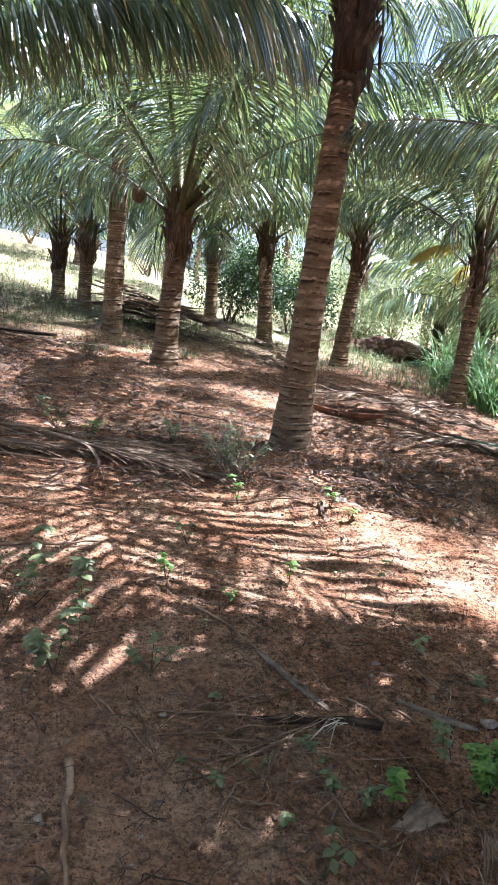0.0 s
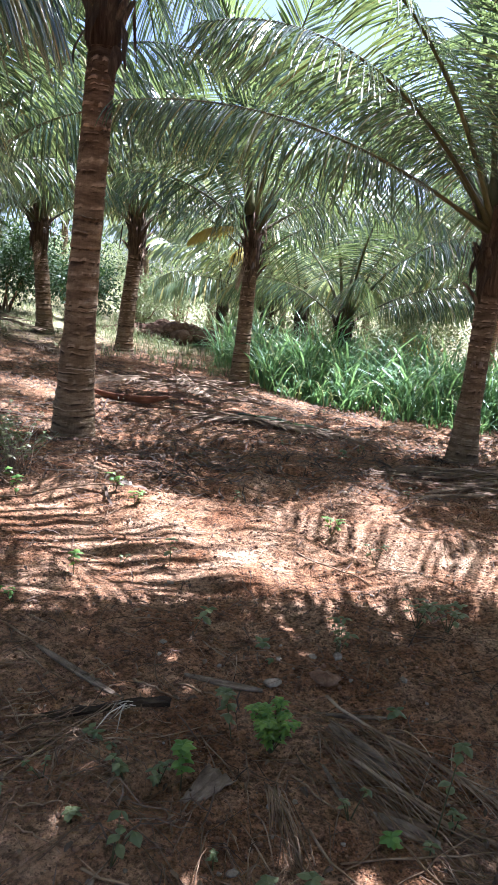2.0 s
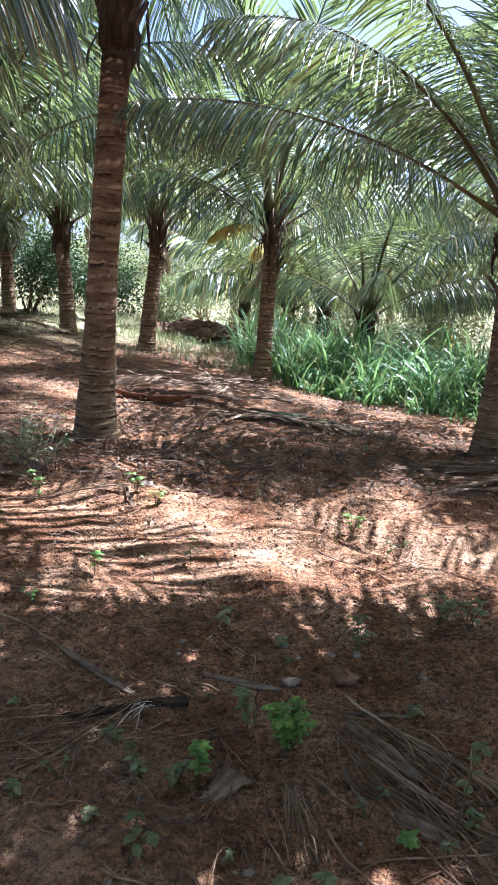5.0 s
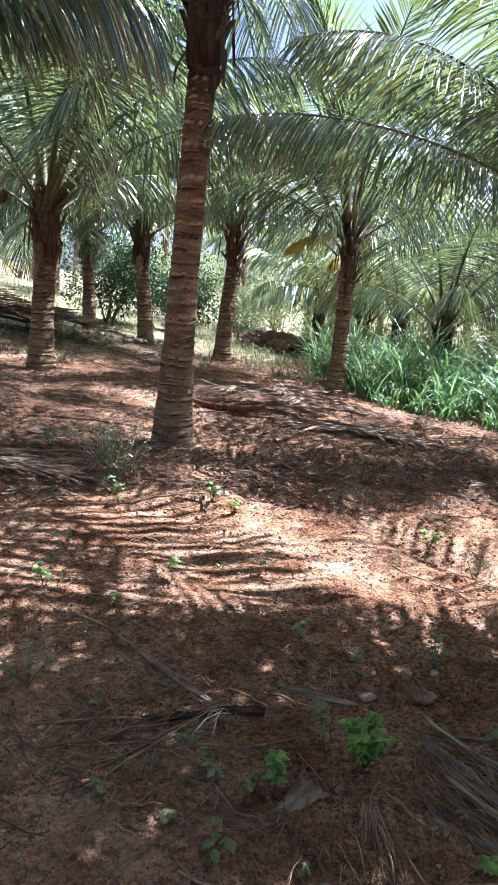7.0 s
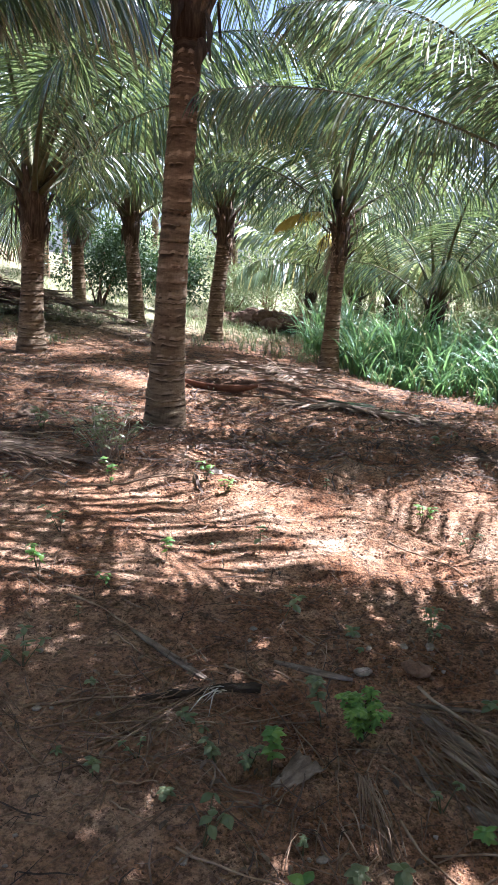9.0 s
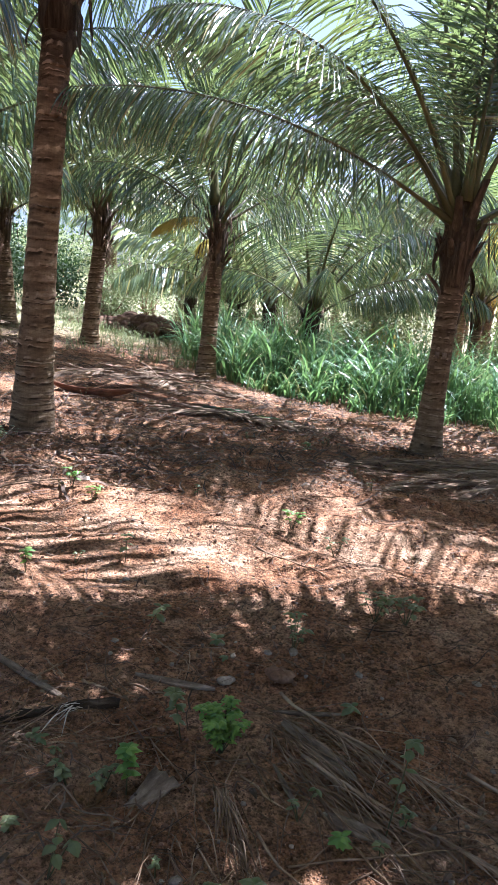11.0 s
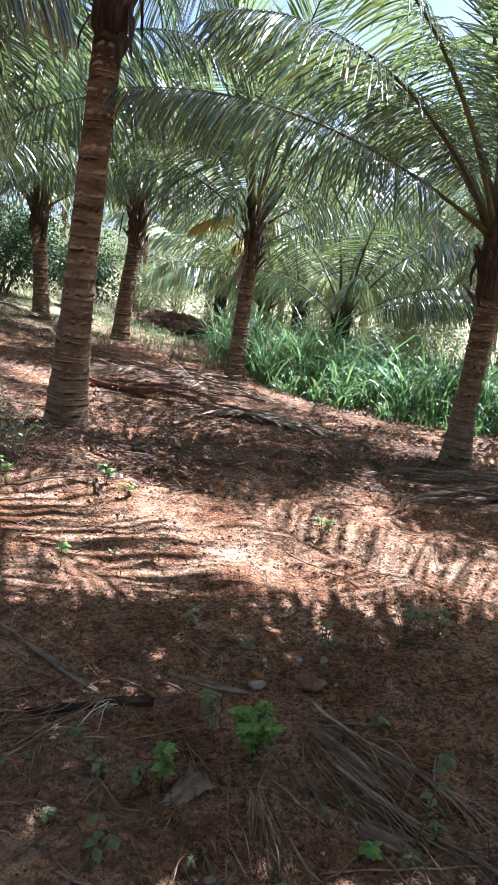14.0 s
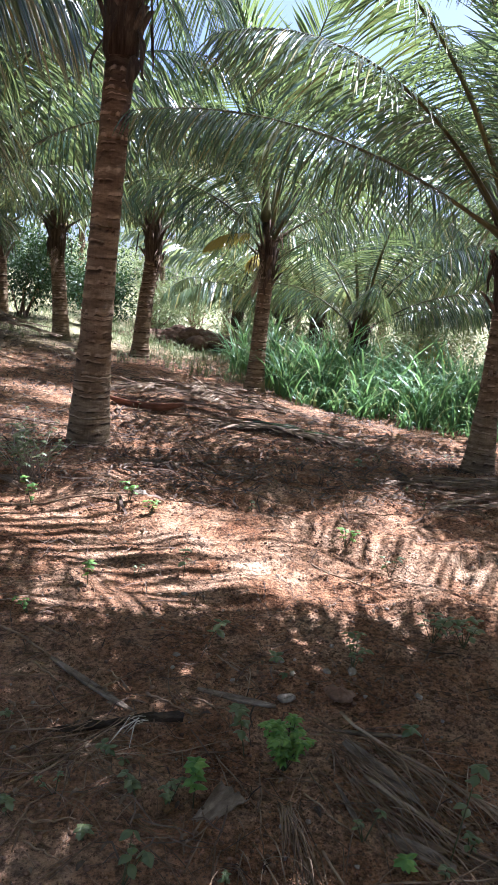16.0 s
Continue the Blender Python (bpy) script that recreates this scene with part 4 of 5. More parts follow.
NEAR_STICKS = [  # from, to, radius, rise at the far end
    (-0.294, 3.144, -0.01, 2.81, 0.0065, 0.01), (-0.09, 2.794, 0.09, 2.545, 0.004, 0.0), (0.321, 2.555, 0.471, 2.4, 0.0055, 0.0), (-0.23, 1.955, 0.276, 2.357, 0.0042, 0.03), (-0.115, 2.1, 0.27, 2.35, 0.0036, 0.035), (-0.323, 2.181, 0.16, 2.3, 0.004, 0.02), (-0.364, 2.322, 0.02, 2.335, 0.0055, 0.015), (0.06, 2.1, 0.26, 2.35, 0.003, 0.03), (-0.1, 2.24, 0.25, 2.36, 0.003, 0.04), (0.02, 2.16, 0.1, 2.32, 0.003, 0.02), (-0.017, 2.032, -0.167, 1.765, 0.0035, 0.0), (-0.22, 1.905, -0.109, 1.863, 0.0035, 0.0), (-0.066, 1.851, 0.053, 1.715, 0.003, 0.0), (-0.235, 2.359, -0.301, 2.474, 0.003, 0.0), (-0.22, 2.112, -0.19, 2.18, 0.0028, 0.0), (-0.082, 1.907, 0.064, 1.87, 0.0035, 0.02), (0.064, 1.885, 0.124, 1.828, 0.003, 0.0), (0.05, 1.87, 0.03, 1.81, 0.0025, 0.0), (0.488, 2.505, 0.641, 2.369, 0.0045, 0.0), (0.627, 2.785, 0.801, 2.431, 0.0035, 0.0), (0.66, 2.73, 0.76, 2.5, 0.0028, 0.0), (0.74, 1.962, 0.865, 1.714, 0.004, 0.0), (0.59, 1.942, 0.545, 1.722, 0.003, 0.0), (1.396, 2.853, 1.552, 2.753, 0.004, 0.0), (0.95, 2.284, 0.83, 2.42, 0.0035, 0.0), (0.2, 2.72, 0.27, 2.6, 0.0035, 0.0), (-0.05, 3.05, 0.06, 2.93, 0.004, 0.0), (-0.56, 2.0, -0.45, 1.52, 0.012, 0.0), (0.712, 1.717, 0.856, 1.323, 0.0038, 0.0), (0.765, 1.612, 1.3, 1.554, 0.0038, 0.01), (0.85, 1.5, 1.35, 1.7, 0.003, 0.02), (-0.35, 4.65, 0.72, 4.72, 0.008, 0.0), (-1.3, 3.515, -0.85, 3.658, 0.011, 0.02), (-2.1, 4.35, -0.85, 4.2, 0.008, 0.0), (-2.4, 5.05, -0.75, 5.0, 0.012, 0.02),
]
OTHER_STICKS = [
    (0.1, 1.66, 0.45, 1.42, 0.004, 0.03), (0.3, 1.3, 0.62, 1.62, 0.004, 0.0), (0.2, 1.35, 0.45, 1.3, 0.0045, 0.0), (1.05, 1.35, 0.9, 1.75, 0.004, 0.02), (-0.55, 2.35, -0.25, 2.0, 0.005, 0.0), (1.35, 3.75, 1.6, 3.3, 0.006, 0.0), (0.55, 7.9, 1.5, 8.35, 0.012, 0.05), (1.1, 8.0, 2.2, 7.9, 0.014, 0.03), (2.0, 8.2, 3.1, 7.2, 0.012, 0.02), (-0.9, 7.2, 0.4, 7.0, 0.012, 0.0), (-2.6, 7.7, -1.2, 7.4, 0.012, 0.0), (1.3, 1.5, 1.75, 1.75, 0.005, 0.0), (1.35, 1.6, 1.75, 1.4, 0.004, 0.0), (0.95, 2.1, 1.25, 1.75, 0.0042, 0.0),
]
for _i, (_a, _b, _c, _d, _r, _l) in enumerate(NEAR_STICKS + OTHER_STICKS):
    stick(_a, _b, _c, _d, _r, _l, _i)


def charred_log():
    """A short dark piece of frond butt with a frayed end."""
    rng, sh = random.Random(8), Shell()
    pts = [Vector((0.44 * t, 0.02 * t - 0.012 * math.sin(t * 5), 0.012 + 0.006 * math.sin(t * 4))) for t in (0, 0.07, 0.14, 0.21, 0.28, 0.35, 0.42, 0.49, 0.56, 0.63, 0.7, 0.77, 0.84, 0.91, 0.97, 1.0)]
    sh.tube(pts, [0.004, 0.009, 0.014, 0.011, 0.016, 0.013, 0.018, 0.016, 0.013, 0.02, 0.021, 0.021, 0.022, 0.022, 0.021, 0.016], 16, 0, 0.85)
    sh.v = [(vx + 0.008 * noise.noise((vx * 30, vy * 60, vz * 60)), vy + 0.01 * noise.noise((vx * 22, vy * 70, vz * 70 + 9)), vz + 0.012 * noise.noise((vx * 18, vy * 90, vz * 50 + 5))) for vx, vy, vz in sh.v]
    x, y = -0.01, 2.34
    log = thing("frond_butt", sh.mesh("frond_butt", [CHAR], smooth=False), Matrix.Translation((x, y, ground_z(x, y))), "dark rotting frond butt with pale frayed fibres", "dead wood")
    fr = Shell()
    for _ in range(10):
        a, ln = rng.gauss(3.55, 0.35), rng.uniform(0.05, 0.2)
        p = Vector((0.285 + rng.uniform(-0.03, 0.03), rng.uniform(-0.02, 0.03), rng.uniform(0.022, 0.04)))
        w = rng.uniform(0.002, 0.006)
        fr.strip([p, p + Vector((math.cos(a) * ln * 0.5, math.sin(a) * ln * 0.5, rng.uniform(-0.004, 0.02))), p + Vector((math.cos(a) * ln, math.sin(a) * ln, -0.015))], [w, w * 0.8, 0.0008], Vector((-math.sin(a), math.cos(a), 0.3)), keel=0.5)
    tagged(part("frayed_fibre", fr.mesh("frayed_fibre", [BLEACHED]), log, label="pale frayed dry fibres"), kind="stuff")
    return log


charred_log()


def stone(x, y, size, seed, label, material_=None):
    sh = Shell()
    sh.lump((0, 0, size[2] * 0.5), size, random.Random(seed), rings=6, sides=9, rough=0.5, turn=seed)
    return thing("stone", sh.mesh("stone", [material_ or STONE]), Matrix.Translation((x, y, ground_z(x, y))), label, "stone", "stones on the soil")


for _i, (_x, _y, _s) in enumerate([(0.83, 2.46, 0.042), (0.9, 2.62, 0.022), (1.04, 2.62, 0.024), (0.87, 2.72, 0.026), (1.14, 2.6, 0.03), (0.68, 2.95, 0.028), (0.47, 2.8, 0.02), (0.12, 1.62, 0.018), (1.3, 1.42, 0.032), (1.22, 1.38, 0.024), (1.42, 1.72, 0.022), (1.33, 2.4, 0.024), (0.6, 3.45, 0.024), (-0.32, 2.3, 0.02), (-0.58, 1.76, 0.02), (1.78, 2.3, 0.024), (0.47, 1.6, 0.022)]):
    stone(_x, _y, (_s * 0.8, _s * 0.6, _s * 0.36), _i, "small pale rounded stone half sunk in the soil")
stone(1.037, 2.46, (0.062, 0.045, 0.024), 40, "reddish rock crusted with soil", CLOD)
stone(0.5, 4.75, (0.05, 0.04, 0.03), 41, "pale flat stone on the red soil")


def leaf_blade(sh, base, way, length, width, mat=0, curl=0.35):
    """One broad herb leaf, folded along its rib and curling down at the tip."""
    way = way.normalized()
    side = way.cross(Vector((0, 0, 1)))
    side = side.normalized() if side.length > 0.05 else Vector((1, 0, 0))
    pts, p, d = [], Vector(base), way.copy()
    for _ in range(6):
        pts.append(p.copy())
        p = p + d * (length / 5)
        d = (d + Vector((0, 0, -curl * 0.4))).normalized()
    sh.strip(pts, [0.001, width * 0.36, width * 0.5, width * 0.44, width * 0.26, 0.001], side, mat, fold=0.3)


def herb(x, y, height, leaves, leaf, material_, seed, label, lean=(0.0, 0.0), droop=0.3, branches=1, name="herb", group="weeds on the soil"):
    """A small broadleaf weed: thin stems and whorls of leaves, denser at the tips."""
    rng = random.Random(seed)
    st, lv = Shell(), Shell()
    leaf, leaves = leaf * 0.68, int(leaves * 1.25)
    for b in range(branches):
        a0 = rng.uniform(0, 6.28)
        out = 0.0 if branches == 1 else rng.uniform(0.15, min(0.5 + 0.06 * branches, 0.8 if branches < 20 else 0.5))
        tip = Vector((lean[0] + math.cos(a0) * out * height, lean[1] + math.sin(a0) * out * height, height * rng.uniform(0.7, 1.05)))
        pts = [Vector((0, 0, -0.01)).lerp(tip, t) + Vector((0, 0, 0.12 * height * t * (1 - t))) for t in (0, 0.33, 0.66, 1)]
        st.tube(pts, [0.0024, 0.0021, 0.0018, 0.001], 5)
        n = max(3, leaves // branches)
        for k in range(n):
            t = 0.3 + 0.7 * min(1.0, 1.7 * (k + 1) / n) ** 0.8
            a = k * 2.4 + a0
            base = Vector((0, 0, 0)).lerp(tip, t)
            s = leaf * rng.uniform(0.7, 1.15)
            leaf_blade(lv, base, Vector((math.cos(a), math.sin(a), rng.uniform(-droop, 0.45))), s, s * (rng.uniform(0.58, 0.8) if leaves < 150 else rng.uniform(0.45, 0.62)), 0, rng.uniform(0.2, 0.6))
    plant = thing(name, None, Matrix.Translation((x, y, ground_z(x, y))), label, "weed", group)
    tagged(part("stem", st.mesh("stem", [STALK]), plant), kind="stuff" if branches > 1 else "")
    tagged(part("foliage", lv.mesh("foliage", [material_], smooth=False), plant), kind="stuff")
    return plant


herb(0.705, 2.07, 0.15, 430, 0.04, LIME, 1, "bushy lime-green weed with crowded pointed leaves", branches=22)
herb(0.6, 2.16, 0.16, 14, 0.062, HERB, 2, "dull green weed with broad soft leaves", lean=(-0.03, 0.0))
herb(0.4, 1.96, 0.17, 24, 0.055, LIME, 3, "young weed with a bright green whorl of leaves")
herb(0.37, 1.38, 0.12, 16, 0.062, LIME, 4, "green weed with broad glossy leaves on red soil", branches=3)
herb(0.555, 1.38, 0.12, 22, 0.055, HERB, 5, "grey-green weed with rounded leaves", branches=3)
herb(0.52, 1.48, 0.07, 8, 0.055, HERB, 6, "low grey-green weed with rounded leaves")
herb(0.14, 3.5, 0.15, 9, 0.07, LIME, 7, "seedling with a few bright sunlit leaves")
herb(0.62, 3.6, 0.14, 9, 0.065, HERB, 8, "blue-green seedling beside a dug patch")
herb(0.62, 2.92, 0.13, 7, 0.07, HERB, 9, "leaning dull green seedling", lean=(0.04, -0.05))
herb(1.63, 3.97, 0.12, 18, 0.06, LIME, 10, "small sunlit tuft of weed on the bank", branches=4)
herb(1.62, 2.85, 0.13, 26, 0.06, HERB, 11, "spreading green weed in dappled shade", branches=6)
herb(1.74, 2.79, 0.13, 24, 0.06, HERB, 12, "spreading green weed in dappled shade", branches=6)
herb(1.155, 2.63, 0.13, 16, 0.055, HERB, 13, "small branching green weed", branches=4)
herb(1.06, 1.65, 0.22, 8, 0.062, HERB, 14, "weed with flat grey-green leaves on a leaning stalk", lean=(0.13, 0.12))
herb(0.917, 1.63, 0.06, 9, 0.055, LIME, 15, "low yellow-green seedling among dry fronds")
herb(1.012, 1.587, 0.05, 5, 0.04, HERB, 16, "tiny grey-green seedling among dry fronds")
herb(1.22, 2.22, 0.03, 5, 0.06, HERB, 17, "flat grey-green seedling on bare soil")
herb(0.86, 2.72, 0.03, 6, 0.06, HERB, 18, "flat grey-green seedling between stones")
herb(-0.74, 2.48, 0.2, 40, 0.085, HERB, 19, "tall green weed with broad drooping leaves", branches=3)
herb(-0.7, 2.68, 0.38, 26, 0.085, HERB, 20, "tall green weed with broad drooping leaves")
herb(-1.06, 2.9, 0.36, 48, 0.085, HERB, 21, "tall green weed with broad drooping leaves", branches=3)
herb(-0.92, 1.95, 0.06, 6, 0.06, HERB, 22, "low green seedling on trodden soil")
herb(-0.4, 2.55, 0.12, 22, 0.05, HERB, 23, "small bushy green weed on trodden soil", branches=5)
herb(-0.119, 1.936, 0.05, 7, 0.045, HERB, 24, "small green weed among thin sticks")
herb(0.237, 1.989, 0.06, 16, 0.05, HERB, 25, "wilted grey-green weed on damp soil", branches=3, droop=0.8)
herb(-0.16, 4.66, 0.2, 16, 0.06, LIME, 26, "slim sunlit seedling with pale leaves", branches=2)
herb(-1.66, 5.85, 0.26, 40, 0.08, HERB, 27, "leafy green weed behind the dry fronds", branches=6)
herb(-1.35, 5.6, 0.16, 24, 0.07, LIME, 28, "light green weed beside the dry fronds", branches=5)
herb(-0.75, 6.0, 0.18, 34, 0.08, HERB, 29, "low leafy green weed by the litter", branches=6)
herb(-0.4, 3.85, 0.14, 14, 0.06, HERB, 30, "small weed on dug soil", branches=3)
herb(0.42, 4.56, 0.12, 14, 0.06, LIME, 31, "thin sunlit weed with curled leaves", branches=3)
herb(0.535, 4.43, 0.1, 12, 0.05, LIME, 32, "thin sunlit weed with curled leaves", branches=3)
herb(1.2, 4.55, 0.09, 7, 0.04, HERB, 33, "tiny upright seedling on the bank")
herb(2.48, 5.9, 0.13, 10, 0.07, HERB, 34, "small pale green weed on shaded soil")
herb(-0.45, 3.36, 0.1, 16, 0.06, LIME, 36, "straggling light green weed on a heap of dry stems", branches=4, droop=0.7)
herb(-0.12, 3.2, 0.08, 14, 0.04, LIME, 37, "small pale yellowish seedling in the sun", branches=3)
herb(1.75, 3.6, 0.13, 10, 0.05, HERB, 35, "thin dry-stemmed seedling on the bank", branches=2)
herb(0.335, 1.985, 0.07, 22, 0.045, HERB, 38, "low wilted weed beside a scraped hollow", branches=5, droop=0.8)
herb(0.08, 1.816, 0.035, 8, 0.045, HERB, 39, "flat green weed on damp soil", branches=2)
herb(-0.154, 2.428, 0.025, 4, 0.045, HERB, 40, "flat green seedling on bare soil")
herb(0.155, 2.183, 0.04, 8, 0.05, DULL, 41, "yellowing weed beside a rotten frond butt", branches=2, droop=0.8)
herb(0.21, 2.139, 0.02, 3, 0.05, DULL, 42, "wilted pale weed lying on the soil", droop=0.9)
herb(0.17, 1.661, 0.11, 9, 0.06, DULL, 43, "drooping pale green weed on damp soil", droop=0.9, branches=3)
herb(-0.234, 2.071, 0.02, 4, 0.035, DULL, 44, "tiny pale weed on damp soil")
herb(0.86, 2.6, 0.02, 5, 0.04, DULL, 45, "pale flat weed between small stones")
for _i in range(36):
    _r = random.Random(900 + _i)
    _y = _r.uniform(1.3, 9.0)
    _x = _r.uniform(-0.6 - 0.38 * _y, 0.4 + 0.55 * _y)
    herb(_x, _y, _r.uniform(0.03, 0.1), _r.randrange(5, 14), _r.uniform(0.02, 0.036), HERB, 200 + _i, "tiny green seedling on bare soil", branches=1 + _i % 3, name="seedling", group="seedlings on the soil")


def dry_shrub():
    """A half-dead grey shrub at the foot of the palm: many bare stems and a few leaves."""
    rng, st, lv = random.Random(12), Shell(), Shell()
    for _ in range(46):
        a, out, ln = rng.uniform(0, 6.28), rng.uniform(0.15, 1.1), rng.uniform(0.25, 0.48)
        d = Vector((math.cos(a) * out, math.sin(a) * out, 1)).normalized()
        p0 = Vector((rng.gauss(0, 0.05), rng.gauss(0, 0.04), 0))
        tip = p0 + d * ln
        st.tube([p0, p0.lerp(tip, 0.5) + Vector((0, 0, 0.02)), tip], [0.0035, 0.0026, 0.001], 4)
        for _ in range(rng.choice((0, 4, 8, 11))):
            b = rng.uniform(0, 6.28)
            leaf_blade(lv, p0.lerp(tip, rng.uniform(0.55, 1.1)), Vector((math.cos(b), math.sin(b), rng.uniform(-0.3, 0.3))), rng.uniform(0.03, 0.06), 0.026)
    bush_ = thing("shrub", None, Matrix.Translation((-0.2, 5.15, ground_z(-0.2, 5.15))), "half-dead grey shrub with sparse green leaves", "shrub")
    tagged(part("branchwork", st.mesh("branchwork", [BLEACHED]), bush_), kind="stuff")
    tagged(part("foliage", lv.mesh("foliage", [HERB], smooth=False), bush_), kind="stuff")


dry_shrub()


# ---- fallen fronds ----
def fallen_frond(x, y, az, length, seed, label, leaf=0.5, pairs=44, spread=0.35, width=0.011, lift=0.03, material_=None, rib=0.016, group="fallen fronds"):
    """A fallen frond lying flat: its rib, and leaflets raked along it, some bent up."""
    rng, rb, lv = random.Random(seed), Shell(), Shell()
    a, pts = radians(az), []
    o = Vector((x, y, ground_z(x, y)))
    for j in range(13):
        t = j / 12
        px, py = x + math.cos(a + 0.12 * t) * length * t, y + math.sin(a + 0.12 * t) * length * t
        pts.append(Vector((px, py, ground_z(px, py) + lift * (1 - 0.6 * t) + 0.012)) - o)
    rb.tube(pts, [rib * (1.2 - 0.95 * j / 12) for j in range(13)], 6, 0, 0.6)
    for k in range(pairs):
        t = 0.15 + 0.83 * (k + rng.random()) / pairs
        i = min(int(t * 12), 11)
        p = pts[i].lerp(pts[i + 1], t * 12 - i)
        for s in (-1, 1):
            b, ln = a + s * rng.gauss(spread, 0.16 if length > 1.1 else 0.09), leaf * rng.uniform(0.55, 1.1) * (1.1 - 0.6 * t)
            q, line, rise = p.copy(), [], rng.uniform(-0.02, 0.14) if rng.random() < 0.25 else rng.uniform(-0.05, 0.04)
            for j in range(5):
                gz = ground_z(q.x + o.x, q.y + o.y) - o.z + 0.006
                line.append((q.x, q.y, max(q.z, gz)))
                q = q + Vector((math.cos(b), math.sin(b), rise)) * (ln / 4)
                b += rng.uniform(-0.18, 0.18)
                rise -= 0.07
            w = width * rng.uniform(0.6, 1.1)
            lv.strip(line, [w * 0.7, w, w, w * 0.7, 0.001], Vector((-math.sin(b), math.cos(b), rng.uniform(-0.5, 0.5))).normalized())
    ob = thing("fallen_frond", None, Matrix.Translation(o), label, "fallen frond", group)
    part("rib", rb.mesh("rib", [material_ or DRY]), ob)
    tagged(part("leafage", lv.mesh("leafage", [material_ or DRY], smooth=False), ob), kind="stuff")
    return ob


BRUSH_HEAP = [(0.7, 9.3, -20, 1.1, 0.7), (1.9, 8.5, 160, 1.2, 0.6), (1.0, 8.7, 30, 0.9, 0.8), (1.5, 8.8, -75, 0.9, 0.8), (2.4, 7.9, 140, 1.2, 0.6), (1.3, 9.1, 200, 1.0, 0.7), (1.7, 8.2, -10, 1.0, 0.7), (2.1, 8.3, 95, 0.7, 0.8)]
SHRUB_HEAP = [(-2.9, 5.2, -4, 2.3, 0.14), (-2.7, 5.4, 2, 2.0, 0.18), (-2.5, 5.0, 8, 1.9, 0.2), (-1.6, 5.35, -18, 1.3, 0.3)]
PALM_HEAP = [(5.0, 5.7, 190, 2.2, 0.1), (5.1, 5.6, 199, 2.1, 0.1), (5.0, 5.3, 183, 2.2, 0.12), (4.9, 5.0, 158, 2.3, 0.12), (5.0, 5.4, 166, 2.2, 0.14), (4.9, 5.7, 172, 2.0, 0.16), (4.6, 4.7, 152, 1.8, 0.12), (5.2, 5.9, 176, 2.0, 0.2)]
LITTER_ROW = [(1.7, 7.9, -28, 1.3, 0.3), (2.6, 7.3, 150, 1.2, 0.35), (2.1, 7.6, -40, 1.2, 0.45), (2.4, 7.5, 165, 1.0, 0.5), (1.9, 7.7, -32, 1.2, 0.4)]
NEAR_SHREDS = [(1.0, 2.35, -66, 0.85, 0.1), (1.45, 1.85, -50, 0.6, 0.3), (0.95, 2.0, -62, 0.7, 0.08)]
FAR_HEAP = [(-3.1, 13.9, -10, 2.4, 0.4), (-2.6, 13.4, 14, 2.4, 0.4), (-1.4, 13.6, 170, 2.2, 0.4), (-2.2, 14.1, -30, 2.2, 0.5), (-3.4, 13.2, 20, 2.0, 0.4), (-1.2, 14.3, 190, 2.0, 0.5), (-0.3, 12.6, -60, 1.2, 0.3), (-4.0, 9.9, 12, 1.8, 0.4)]
for _i, (_x, _y, _az, _l, _sp) in enumerate(SHRUB_HEAP + PALM_HEAP + LITTER_ROW + NEAR_SHREDS + FAR_HEAP):
    _near = 17 <= _i < 20
    fallen_frond(_x, _y, _az, _l, 300 + _i, "grey-brown dry palm frond lying on the ground" if not _near else "shredded dry frond strips pressed into the soil", (0.36 if 12 <= _i < 17 else 0.62) if not _near else 0.34, (84 if 4 <= _i < 12 else 52) if not _near else 24, _sp, (0.02 if 20 <= _i < 26 else 0.006 if _i < 4 else 0.0036 if _i < 12 else 0.01) if not _near else 0.0019, (0.5 if 20 <= _i < 26 else 0.05 if 12 <= _i < 17 else 0.06) if not _near else 0.01, None, 0.02 if not _near else 0.007)
for _i in range(9):
    _r = random.Random(400 + _i)
    fallen_frond(-3.1 + _r.gauss(0, 0.35), 13.9 + _r.gauss(0, 0.25), _r.uniform(-40, 40), 1.4, 410 + _i, "grey-brown dry palm frond on a heap of dead fronds", 0.6, 40, 0.5, 0.02, 0.15 + 0.07 * _i, None, 0.025)
for _i, (_x, _y, _az, _l, _sp) in enumerate(BRUSH_HEAP):
    fallen_frond(_x, _y, _az, _l, 500 + _i, "broken dry frond in a tangled brush heap", 0.4, 40, _sp, 0.012, 0.16 + 0.06 * (_i % 4), DRY, 0.018, "fronds of the brush heap")
fallen_frond(2.0, 7.75, -24, 0.9, 350, "freshly fallen green frond on dry litter", 0.3, 36, 0.4, 0.012, 0.06, LEAFLET, 0.016)


